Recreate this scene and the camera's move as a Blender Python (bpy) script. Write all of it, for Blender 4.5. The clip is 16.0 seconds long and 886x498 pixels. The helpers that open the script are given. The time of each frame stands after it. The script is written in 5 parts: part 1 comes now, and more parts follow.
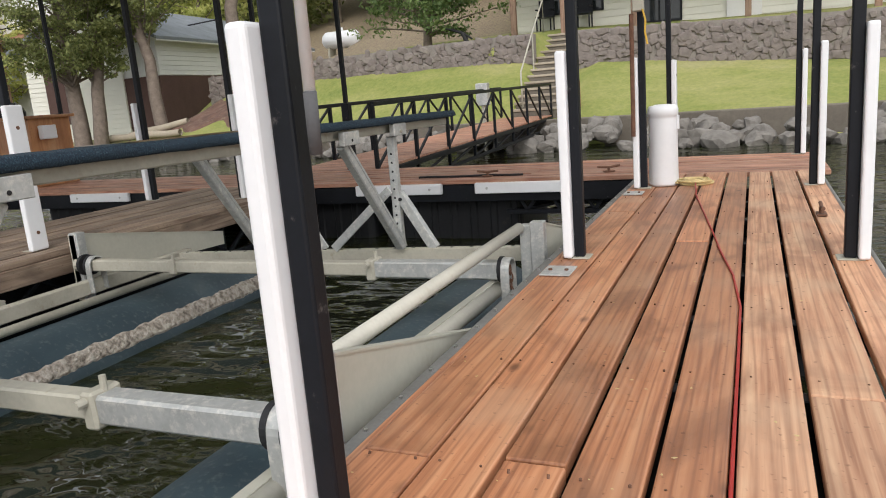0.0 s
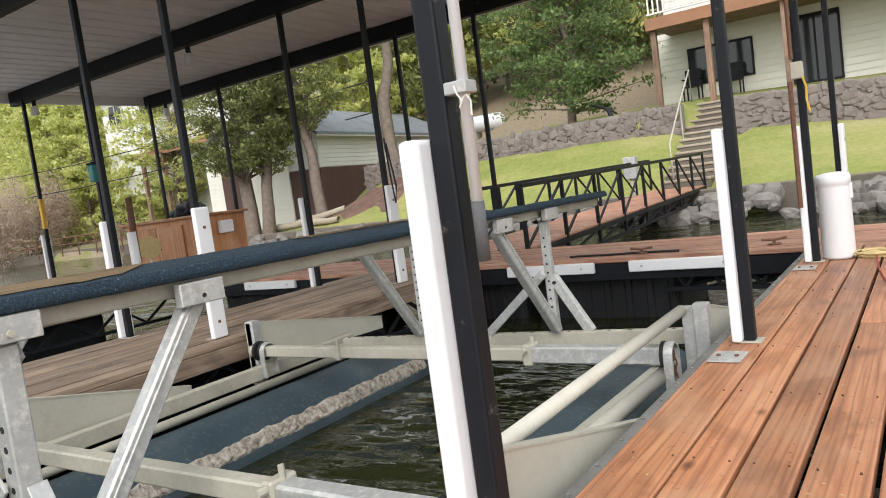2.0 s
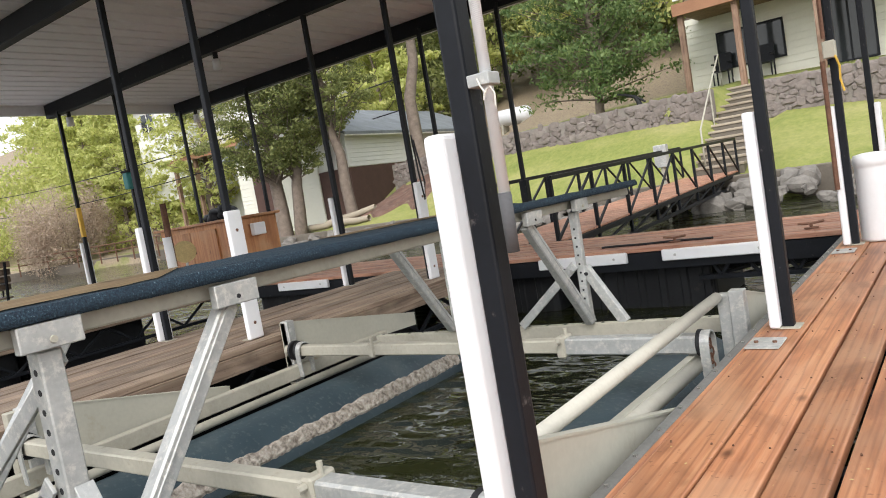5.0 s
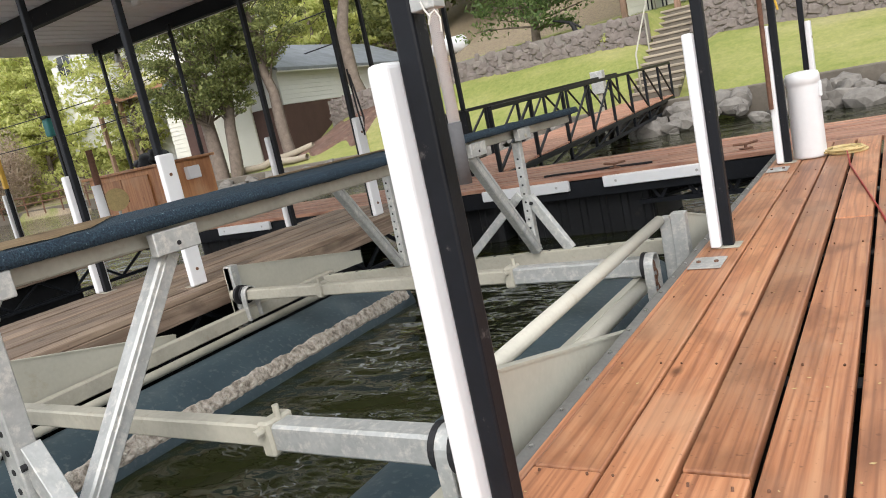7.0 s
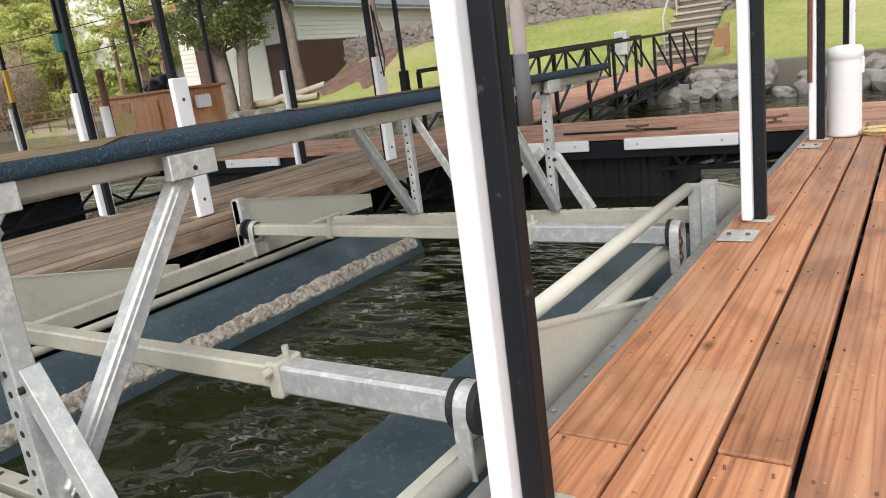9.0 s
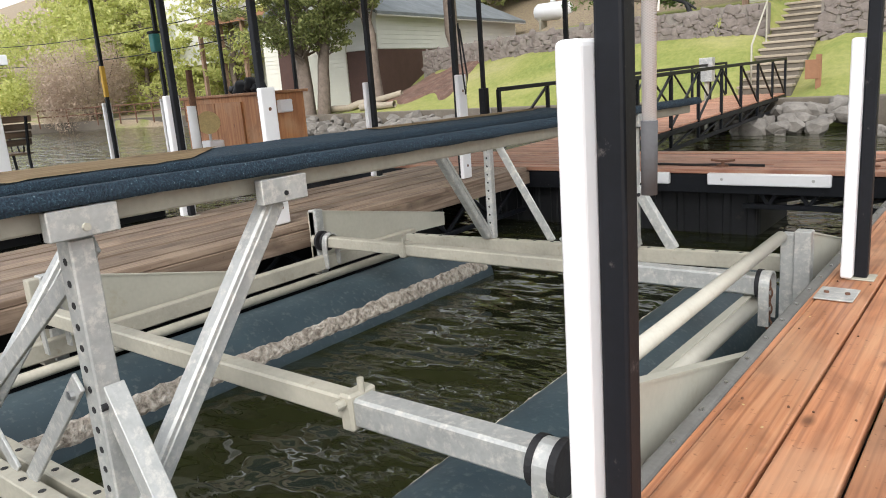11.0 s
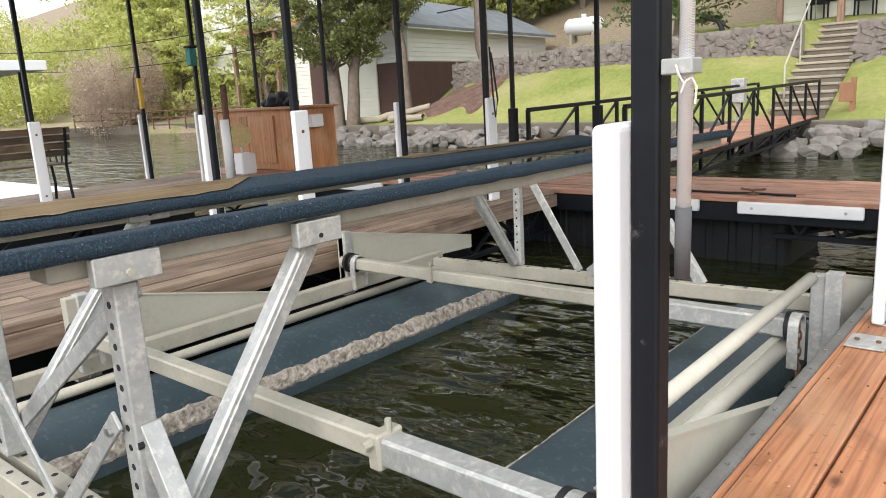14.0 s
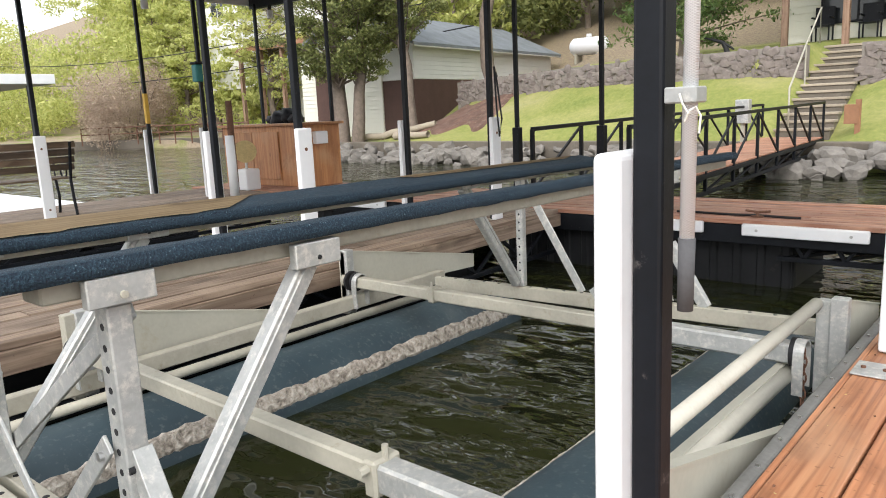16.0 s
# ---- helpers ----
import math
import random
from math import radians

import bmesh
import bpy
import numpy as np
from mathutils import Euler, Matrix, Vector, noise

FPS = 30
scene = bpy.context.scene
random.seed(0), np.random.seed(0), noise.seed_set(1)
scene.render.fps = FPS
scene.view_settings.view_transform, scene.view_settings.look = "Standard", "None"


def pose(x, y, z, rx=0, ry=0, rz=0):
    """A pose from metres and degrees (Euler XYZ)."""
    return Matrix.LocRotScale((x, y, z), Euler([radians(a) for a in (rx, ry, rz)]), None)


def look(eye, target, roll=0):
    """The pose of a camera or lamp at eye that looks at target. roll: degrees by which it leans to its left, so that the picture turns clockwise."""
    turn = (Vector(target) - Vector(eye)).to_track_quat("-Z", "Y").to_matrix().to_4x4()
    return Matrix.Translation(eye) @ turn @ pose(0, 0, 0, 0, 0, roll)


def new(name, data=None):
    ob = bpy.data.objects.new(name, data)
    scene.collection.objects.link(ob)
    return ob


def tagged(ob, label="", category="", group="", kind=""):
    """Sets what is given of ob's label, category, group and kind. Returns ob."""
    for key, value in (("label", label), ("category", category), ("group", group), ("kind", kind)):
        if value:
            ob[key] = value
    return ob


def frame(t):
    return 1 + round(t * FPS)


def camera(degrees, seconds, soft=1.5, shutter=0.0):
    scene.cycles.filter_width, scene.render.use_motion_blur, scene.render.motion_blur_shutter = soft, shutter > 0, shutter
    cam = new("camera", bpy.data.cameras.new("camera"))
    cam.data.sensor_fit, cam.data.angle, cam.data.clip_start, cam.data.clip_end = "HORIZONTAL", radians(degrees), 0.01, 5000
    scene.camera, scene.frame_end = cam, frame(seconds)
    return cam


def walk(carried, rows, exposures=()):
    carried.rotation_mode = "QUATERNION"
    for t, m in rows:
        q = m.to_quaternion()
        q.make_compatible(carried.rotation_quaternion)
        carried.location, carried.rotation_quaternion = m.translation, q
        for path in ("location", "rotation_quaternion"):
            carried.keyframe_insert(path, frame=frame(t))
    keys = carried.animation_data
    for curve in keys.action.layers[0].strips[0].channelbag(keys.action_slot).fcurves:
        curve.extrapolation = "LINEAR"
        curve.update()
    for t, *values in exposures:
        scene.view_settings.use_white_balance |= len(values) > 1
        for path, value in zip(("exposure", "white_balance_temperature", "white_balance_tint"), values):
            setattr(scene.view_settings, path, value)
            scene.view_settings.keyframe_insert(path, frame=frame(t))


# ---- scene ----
cam = camera(62.4, 16.0, soft=1.0)
PATH = [
    (0, (0.758, -3.241, 0.778), (-0.021, -1.447, 0.365), -4.6),
    (0.5, (0.751, -3.242, 0.8), (-0.125, -1.477, 0.456), -5.3),
    (1, (0.742, -3.249, 0.819), (-0.223, -1.518, 0.553), -6.8),
    (1.5, (0.742, -3.262, 0.826), (-0.31, -1.573, 0.626), -7.6),
    (2, (0.741, -3.269, 0.831), (-0.386, -1.625, 0.665), -7.7),
    (2.5, (0.739, -3.274, 0.836), (-0.457, -1.676, 0.709), -8.1),
    (3, (0.738, -3.279, 0.842), (-0.502, -1.713, 0.741), -8.7),
    (5.5, (0.747, -3.265, 0.824), (-0.409, -1.648, 0.609), -10.7),
    (6, (0.737, -3.259, 0.824), (-0.37, -1.617, 0.547), -11.8),
    (6.5, (0.729, -3.254, 0.821), (-0.362, -1.609, 0.503), -11.9),
    (7, (0.712, -3.251, 0.824), (-0.371, -1.61, 0.458), -12.0),
    (7.5, (0.692, -3.244, 0.818), (-0.396, -1.616, 0.41), -12.1),
    (8, (0.66, -3.231, 0.802), (-0.423, -1.613, 0.342), -10.8),
    (10.5, (0.508, -3.173, 0.829), (-0.647, -1.619, 0.326), -4.0),
    (11, (0.498, -3.177, 0.875), (-0.729, -1.662, 0.429), -4.3),
    (11.5, (0.492, -3.189, 0.908), (-0.781, -1.704, 0.49), -4.8),
    (12, (0.492, -3.193, 0.926), (-0.802, -1.729, 0.499), -3.6),
    (12.5, (0.494, -3.198, 0.94), (-0.798, -1.736, 0.498), -2.7),
    (13, (0.49, -3.192, 0.949), (-0.795, -1.728, 0.496), -2.1),
    (13.5, (0.492, -3.193, 0.965), (-0.788, -1.722, 0.52), -2.5),
    (14, (0.495, -3.191, 0.977), (-0.786, -1.712, 0.562), -3.2),
    (14.5, (0.498, -3.19, 0.99), (-0.792, -1.713, 0.597), -3.2),
    (15, (0.498, -3.19, 0.991), (-0.777, -1.697, 0.608), -2.9),
    (15.5, (0.497, -3.188, 0.99), (-0.763, -1.684, 0.6), -2.5),
    (16, (0.484, -3.162, 0.989), (-0.809, -1.681, 0.619), -2.6),
]
walk(cam, [(t, look(e, g, r)) for t, e, g, r in PATH], [(0, 0.16, 6450, 10), (0.5, 0.25, 6450, 10), (1.5, 0.42, 6450, 10), (3, 0.6, 6450, 10), (7, 0.48, 6450, 10), (11, 0.55, 6450, 10), (16, 0.64, 6450, 10)])

# ---- light ----
SUN_EL, SUN_ROT = 40, 155
world = bpy.data.worlds.new("sky")
scene.world = world
world.use_nodes = True
wn = world.node_tree
sky = wn.nodes.new("ShaderNodeTexSky")
sky.sky_type, sky.sun_disc = "NISHITA", False
sky.sun_elevation, sky.sun_rotation = radians(SUN_EL), radians(SUN_ROT)
sky.air_density, sky.dust_density, sky.ozone_density = 1.0, 4.0, 1.0
veil = wn.nodes.new("ShaderNodeMix")
veil.data_type = "RGBA"
veil.inputs[0].default_value = 0.75
veil.inputs[7].default_value = (9.0, 9.1, 9.2, 1)
wn.links.new(sky.outputs[0], veil.inputs[6])
wn.links.new(veil.outputs[2], wn.nodes["Background"].inputs[0])
wn.nodes["Background"].inputs[1].default_value = 0.15
sun = new("sun", bpy.data.lights.new("sun", "SUN"))
sun.data.energy, sun.data.angle, sun.data.color = 1.4, radians(30), (1.0, 0.98, 0.96)
sun.matrix_world = look((15, -32, 30), (0, 0, 0))

# ---- materials ----
def mat(name, rough=0.7, metal=0.0):
    m = bpy.data.materials.new(name)
    m.use_nodes = True
    b = m.node_tree.nodes["Principled BSDF"]
    b.inputs["Roughness"].default_value, b.inputs["Metallic"].default_value = rough, metal
    b.inputs["Specular IOR Level"].default_value = 0.25 if "black" in name else 0.5
    return m, m.node_tree, b


def noise_node(nt, scale, detail=4, coords=None, stretch=None, rough=0.55):
    n = nt.nodes.new("ShaderNodeTexNoise")
    n.inputs["Scale"].default_value, n.inputs["Detail"].default_value = scale, detail
    n.inputs["Roughness"].default_value = rough
    tc = nt.nodes.new("ShaderNodeTexCoord")
    src = tc.outputs[coords or "Object"]
    if stretch:
        mp = nt.nodes.new("ShaderNodeMapping")
        mp.inputs["Scale"].default_value = stretch
        nt.links.new(src, mp.inputs[0])
        src = mp.outputs[0]
    nt.links.new(src, n.inputs["Vector"])
    return n


def ramp(nt, fac, stops):
    r = nt.nodes.new("ShaderNodeValToRGB")
    while len(r.color_ramp.elements) < len(stops):
        r.color_ramp.elements.new(0.5)
    for e, (p, c) in zip(r.color_ramp.elements, stops):
        e.position, e.color = p, (*c, 1)
    nt.links.new(fac, r.inputs[0])
    return r.outputs[0]


def mix(nt, fac, a, b, mode="MIX"):
    m = nt.nodes.new("ShaderNodeMix")
    m.data_type, m.blend_type = "RGBA", mode
    for sock, v in ((m.inputs[0], fac), (m.inputs[6], a), (m.inputs[7], b)):
        if isinstance(v, (int, float)):
            sock.default_value = v
        elif isinstance(v, tuple):
            sock.default_value = (*v, 1)
        else:
            nt.links.new(v, sock)
    return m.outputs[2]


def bump(nt, b, height, strength=0.3, dist=0.01):
    n = nt.nodes.new("ShaderNodeBump")
    n.inputs["Strength"].default_value, n.inputs["Distance"].default_value = strength, dist
    nt.links.new(height, n.inputs["Height"])
    nt.links.new(n.outputs[0], b.inputs["Normal"])


def simple(name, base, rough=0.7, metal=0.0, var=0.25, scale=8.0, fine=60.0, bumps=0.15, stain=None, stain_at=(0.55, 0.7)):
    """A surface of one base colour with large and fine variation, and stains where asked."""
    m, nt, b = mat(name, rough, metal)
    big, small = noise_node(nt, scale), noise_node(nt, fine, 3)
    dark = tuple(c * (1 - var) for c in base)
    lite = tuple(min(1, c * (1 + var * 0.6)) for c in base)
    col = ramp(nt, big.outputs[0], [(0.3, dark), (0.7, lite)])
    col = mix(nt, 0.35, col, ramp(nt, small.outputs[0], [(0.3, dark), (0.7, lite)]))
    if stain:
        s = noise_node(nt, scale * 2.3, 6, rough=0.7)
        col = mix(nt, ramp(nt, s.outputs[0], [(stain_at[0], (0, 0, 0)), (stain_at[1], (1, 1, 1))]), col, stain)
    nt.links.new(col, b.inputs["Base Color"])
    bump(nt, b, small.outputs[0], bumps, 0.004)
    return m


def wood(name, dark, mid, lite, rough=0.6, axis=1, scale=1.0):
    """Sawn boards, grain along one axis, each board of its own tone."""
    m, nt, b = mat(name, rough)
    st = [20 * scale] * 3
    st[axis] = 0.7 * scale
    info = nt.nodes.new("ShaderNodeObjectInfo")
    tc = nt.nodes.new("ShaderNodeTexCoord")
    add = nt.nodes.new("ShaderNodeVectorMath")
    add.operation = "MULTIPLY_ADD"
    comb = nt.nodes.new("ShaderNodeCombineXYZ")
    for i in range(3):
        nt.links.new(info.outputs["Random"], comb.inputs[i])
    nt.links.new(comb.outputs[0], add.inputs[0])
    add.inputs[1].default_value = (31, 57, 13)
    nt.links.new(tc.outputs["Object"], add.inputs[2])

    def nz(scale_vec, sc, det, dist=0.0):
        mp = nt.nodes.new("ShaderNodeMapping")
        mp.inputs["Scale"].default_value = scale_vec
        nt.links.new(add.outputs[0], mp.inputs[0])
        n = nt.nodes.new("ShaderNodeTexNoise")
        n.inputs["Scale"].default_value, n.inputs["Detail"].default_value, n.inputs["Distortion"].default_value = sc, det, dist
        nt.links.new(mp.outputs[0], n.inputs["Vector"])
        return n.outputs[0]
    grain = nz(st, 1.6, 6, 0.9)
    st2 = [v * 4 for v in st]
    fine = nz(st2, 1.5, 3)
    patch = nz((1, 1, 1), 2.2, 4)
    col = ramp(nt, grain, [(0.3, dark), (0.5, mid), (0.72, lite)])
    col = mix(nt, 0.22, col, ramp(nt, fine, [(0.35, dark), (0.65, lite)]))
    mp = nt.nodes.new("ShaderNodeMapping")
    ring = [13.0 * scale] * 3
    ring[axis] = 0.8 * scale
    mp.inputs["Scale"].default_value = ring
    nt.links.new(add.outputs[0], mp.inputs[0])
    wv = nt.nodes.new("ShaderNodeTexWave")
    wv.inputs["Scale"].default_value, wv.inputs["Distortion"].default_value = 0.75, 11.0
    wv.inputs["Detail"].default_value, wv.inputs["Detail Scale"].default_value = 2.5, 0.7
    nt.links.new(mp.outputs[0], wv.inputs["Vector"])
    col = mix(nt, ramp(nt, wv.outputs[1], [(0.0, (0.6, 0.6, 0.6)), (0.16, (0.12, 0.12, 0.12)), (0.5, (0, 0, 0))]), col, dark)
    kn = nt.nodes.new("ShaderNodeTexVoronoi")
    kn.inputs["Scale"].default_value = 1.0
    mk = nt.nodes.new("ShaderNodeMapping")
    ks = [5.0, 5.0, 0.5]
    ks[axis] = 2.6
    mk.inputs["Scale"].default_value = ks
    nt.links.new(add.outputs[0], mk.inputs[0])
    nt.links.new(mk.outputs[0], kn.inputs["Vector"])
    col = mix(nt, ramp(nt, kn.outputs["Distance"], [(0.03, (0.85, 0.85, 0.85)), (0.11, (0, 0, 0))]), col, tuple(c * 0.45 for c in dark))
    worn = tuple(0.5 * a + 0.5 * c for a, c in zip(lite, (0.36, 0.27, 0.19)))
    col = mix(nt, ramp(nt, patch, [(0.5, (0, 0, 0)), (0.75, (0.75, 0.75, 0.75))]), col, worn)
    wide = [2.6, 2.6, 2.6]
    wide[axis] = 1.1
    blot = nz(wide, 1.7, 6, 1.2)
    col = mix(nt, ramp(nt, blot, [(0.5, (0, 0, 0)), (0.72, (0.62, 0.62, 0.62))]), col, tuple(c * 0.62 for c in dark))
    speck = nz((1, 1, 1), 60, 2)
    col = mix(nt, ramp(nt, speck, [(0.66, (0, 0, 0)), (0.74, (0.55, 0.55, 0.55))]), col, tuple(c * 0.5 for c in dark))
    hv = nt.nodes.new("ShaderNodeHueSaturation")
    mr = nt.nodes.new("ShaderNodeMapRange")
    mr.inputs[3].default_value, mr.inputs[4].default_value = 0.8, 1.18
    nt.links.new(info.outputs["Random"], mr.inputs[0])
    nt.links.new(mr.outputs[0], hv.inputs["Value"])
    nt.links.new(col, hv.inputs["Color"])
    nt.links.new(hv.outputs[0], b.inputs["Base Color"])
    bump(nt, b, grain, 0.28, 0.004)
    return m


M = {}
M["deck"] = wood("stained_cedar", (0.22, 0.088, 0.045), (0.44, 0.188, 0.09), (0.53, 0.267, 0.138), 0.45, 1)
M["deck_x"] = wood("stained_cedar_cross", (0.22, 0.09, 0.055), (0.42, 0.2, 0.125), (0.52, 0.3, 0.2), 0.6, 0)
M["deck_old"] = wood("weathered_boards", (0.12, 0.08, 0.055), (0.25, 0.18, 0.13), (0.34, 0.265, 0.2), 0.75, 1)
M["cabinet"] = wood("cabinet_plywood", (0.3, 0.12, 0.045), (0.44, 0.2, 0.08), (0.5, 0.26, 0.11), 0.5, 2, 0.5)
M["bench"] = wood("bench_slats", (0.04, 0.025, 0.015), (0.1, 0.06, 0.035), (0.15, 0.1, 0.06), 0.6, 1)
M["black"] = simple("black_painted_steel", (0.006, 0.0075, 0.011), 0.5, 0.0, 0.4, 9, 60, 0.12, (0.075, 0.07, 0.068), (0.63, 0.7))
M["black"].node_tree.nodes["Principled BSDF"].inputs["Specular IOR Level"].default_value = 0.25
M["white"] = simple("white_vinyl", (0.78, 0.79, 0.81), 0.38, 0, 0.05, 3, 30, 0.04, (0.55, 0.54, 0.52), (0.72, 0.9))
M["galv"] = simple("galvanised_steel", (0.46, 0.47, 0.46), 0.5, 0.45, 0.22, 14, 70, 0.12, (0.62, 0.61, 0.57), (0.5, 0.66))
M["galv_old"] = simple("old_galvanised_steel", (0.43, 0.41, 0.34), 0.65, 0.15, 0.2, 6, 50, 0.12, (0.3, 0.25, 0.18), (0.6, 0.8))
M["sheet"] = simple("grey_sheet_steel", (0.45, 0.44, 0.37), 0.6, 0.1, 0.12, 3, 40, 0.06, (0.36, 0.32, 0.24), (0.6, 0.85))
M["pipe"] = simple("cream_pipe", (0.52, 0.5, 0.43), 0.5, 0, 0.12, 8, 60, 0.05, (0.42, 0.38, 0.3), (0.6, 0.8))
M["rubber"] = simple("black_rubber", (0.02, 0.02, 0.022), 0.6, 0, 0.3, 10, 60, 0.15)
M["float"] = simple("black_moulded_float", (0.015, 0.016, 0.018), 0.5, 0, 0.4, 3, 30, 0.15, (0.06, 0.055, 0.045), (0.62, 0.8))
M["trim"] = simple("grey_edge_strip", (0.17, 0.17, 0.16), 0.65, 0.1, 0.3, 6, 60, 0.1)
M["grip"] = simple("grey_foam_grip", (0.09, 0.09, 0.095), 0.8, 0, 0.2, 10, 120, 0.3)
M["ply"] = wood("bare_bunk_board", (0.22, 0.15, 0.08), (0.36, 0.26, 0.15), (0.44, 0.34, 0.2), 0.75, 1)
M["wood_frame"] = wood("porch_timber", (0.14, 0.08, 0.05), (0.24, 0.15, 0.1), (0.3, 0.2, 0.14), 0.7, 2)


def carpet():
    m, nt, b = mat("blue_carpet", 0.95)
    n = noise_node(nt, 190, 3)
    big = noise_node(nt, 5, 3)
    col = ramp(nt, n.outputs[0], [(0.34, (0.006, 0.014, 0.03)), (0.54, (0.014, 0.035, 0.055)), (0.68, (0.035, 0.075, 0.105)), (0.75, (0.25, 0.32, 0.35))])
    col = mix(nt, ramp(nt, big.outputs[0], [(0.45, (0, 0, 0)), (0.75, (0.5, 0.5, 0.5))]), col, (0.015, 0.03, 0.045))
    nt.links.new(col, b.inputs["Base Color"])
    bump(nt, b, n.outputs[0], 0.9, 0.012)
    return m


def tank():
    m, nt, b = mat("blue_tank", 0.55)
    big, small = noise_node(nt, 2.5, 5), noise_node(nt, 35, 4)
    col = ramp(nt, big.outputs[0], [(0.3, (0.025, 0.045, 0.058)), (0.6, (0.04, 0.066, 0.08)), (0.8, (0.08, 0.1, 0.105))])
    col = mix(nt, ramp(nt, small.outputs[0], [(0.55, (0, 0, 0)), (0.75, (0.45, 0.45, 0.45))]), col, (0.16, 0.18, 0.18))
    nt.links.new(col, b.inputs["Base Color"])
    bump(nt, b, small.outputs[0], 0.12, 0.01)
    return m


def crust():
    m, nt, b = mat("dried_scale", 0.95)
    n = noise_node(nt, 30, 5)
    col = ramp(nt, n.outputs[0], [(0.32, (0.16, 0.135, 0.11)), (0.5, (0.4, 0.355, 0.3)), (0.68, (0.58, 0.54, 0.48))])
    nt.links.new(col, b.inputs["Base Color"])
    bump(nt, b, n.outputs[0], 0.9, 0.03)
    return m


def water():
    m, nt, b = mat("lake_water", 0.03)
    b.inputs["IOR"].default_value = 1.33
    n1 = noise_node(nt, 1.0, 2, stretch=(1.1, 1.9, 1))
    n2 = noise_node(nt, 1.0, 2, stretch=(4.2, 7.0, 1))
    gust = noise_node(nt, 0.8, 3)
    big = noise_node(nt, 0.25, 2)
    nt.links.new(ramp(nt, big.outputs[0], [(0.35, (0.012, 0.0145, 0.005)), (0.65, (0.022, 0.025, 0.009))]), b.inputs["Base Color"])
    calm = ramp(nt, gust.outputs[0], [(0.4, (0.05, 0.05, 0.05)), (0.66, (0.55, 0.55, 0.55))])
    s = nt.nodes.new("ShaderNodeMath")
    s.operation = "MULTIPLY_ADD"
    nt.links.new(calm, s.inputs[1])
    nt.links.new(n2.outputs[0], s.inputs[0])
    nt.links.new(n1.outputs[0], s.inputs[2])
    bump(nt, b, s.outputs[0], 0.8, 0.22)
    return m


def ground_mat():
    m, nt, b = mat("lawn_soil", 0.95)
    n, f, g = noise_node(nt, 0.6, 6, stretch=(0.5, 1.2, 1)), noise_node(nt, 9, 6, rough=0.7), noise_node(nt, 0.12, 3)
    grass = ramp(nt, n.outputs[0], [(0.32, (0.13, 0.18, 0.03)), (0.48, (0.23, 0.25, 0.06)), (0.6, (0.36, 0.33, 0.13)), (0.72, (0.42, 0.36, 0.2))])
    grass = mix(nt, 0.5, grass, ramp(nt, f.outputs[0], [(0.3, (0.1, 0.15, 0.03)), (0.7, (0.32, 0.32, 0.1))]))
    geo = nt.nodes.new("ShaderNodeNewGeometry")
    sep = nt.nodes.new("ShaderNodeSeparateXYZ")
    nt.links.new(geo.outputs["Position"], sep.inputs[0])
    mr = nt.nodes.new("ShaderNodeMapRange")
    mr.inputs[1].default_value, mr.inputs[2].default_value = -19, -25
    nt.links.new(sep.outputs[0], mr.inputs[0])
    mu = nt.nodes.new("ShaderNodeMath")
    mu.operation = "MULTIPLY"
    nt.links.new(mr.outputs[0], mu.inputs[0])
    nt.links.new(ramp(nt, n.outputs[0], [(0.38, (0, 0, 0)), (0.52, (1, 1, 1))]), mu.inputs[1])
    grass = mix(nt, mu.outputs[0], grass, ramp(nt, f.outputs[0], [(0.3, (0.2, 0.15, 0.1)), (0.7, (0.4, 0.33, 0.24))]))
    up = nt.nodes.new("ShaderNodeMapRange")
    up.inputs[1].default_value, up.inputs[2].default_value = 23.5, 26.5
    nt.links.new(sep.outputs[1], up.inputs[0])
    grass = mix(nt, up.outputs[0], grass, ramp(nt, f.outputs[0], [(0.3, (0.15, 0.11, 0.075)), (0.55, (0.28, 0.22, 0.15)), (0.75, (0.34, 0.32, 0.14))]))
    nt.links.new(grass, b.inputs["Base Color"])
    bump(nt, b, f.outputs[0], 0.8, 0.05)
    return m


def stone_mat(name, tones, scale=5):
    m, nt, b = mat(name, 0.9)
    info = nt.nodes.new("ShaderNodeObjectInfo")
    geo = nt.nodes.new("ShaderNodeNewGeometry")
    n = noise_node(nt, scale, 6, rough=0.7)
    base = ramp(nt, geo.outputs["Random Per Island"], [(i / (len(tones) - 1), c) for i, c in enumerate(tones)])
    col = mix(nt, 0.55, base, ramp(nt, n.outputs[0], [(0.3, tuple(c * 0.45 for c in tones[0])), (0.7, tuple(min(1, c * 1.5) for c in tones[-1]))]), "MIX")
    nt.links.new(col, b.inputs["Base Color"])
    bump(nt, b, n.outputs[0], 0.8, 0.04)
    return m


def leaf(name, a, c, trans=0.35):
    m, nt, b = mat(name, 0.6)
    geo = nt.nodes.new("ShaderNodeNewGeometry")
    col = ramp(nt, geo.outputs["Random Per Island"], [(0.0, a), (1.0, c)])
    nt.links.new(col, b.inputs["Base Color"])
    t = nt.nodes.new("ShaderNodeBsdfTranslucent")
    nt.links.new(col, t.inputs[0])
    ms = nt.nodes.new("ShaderNodeMixShader")
    ms.inputs[0].default_value = trans
    nt.links.new(b.outputs[0], ms.inputs[1])
    nt.links.new(t.outputs[0], ms.inputs[2])
    nt.links.new(ms.outputs[0], nt.nodes["Material Output"].inputs[0])
    return m


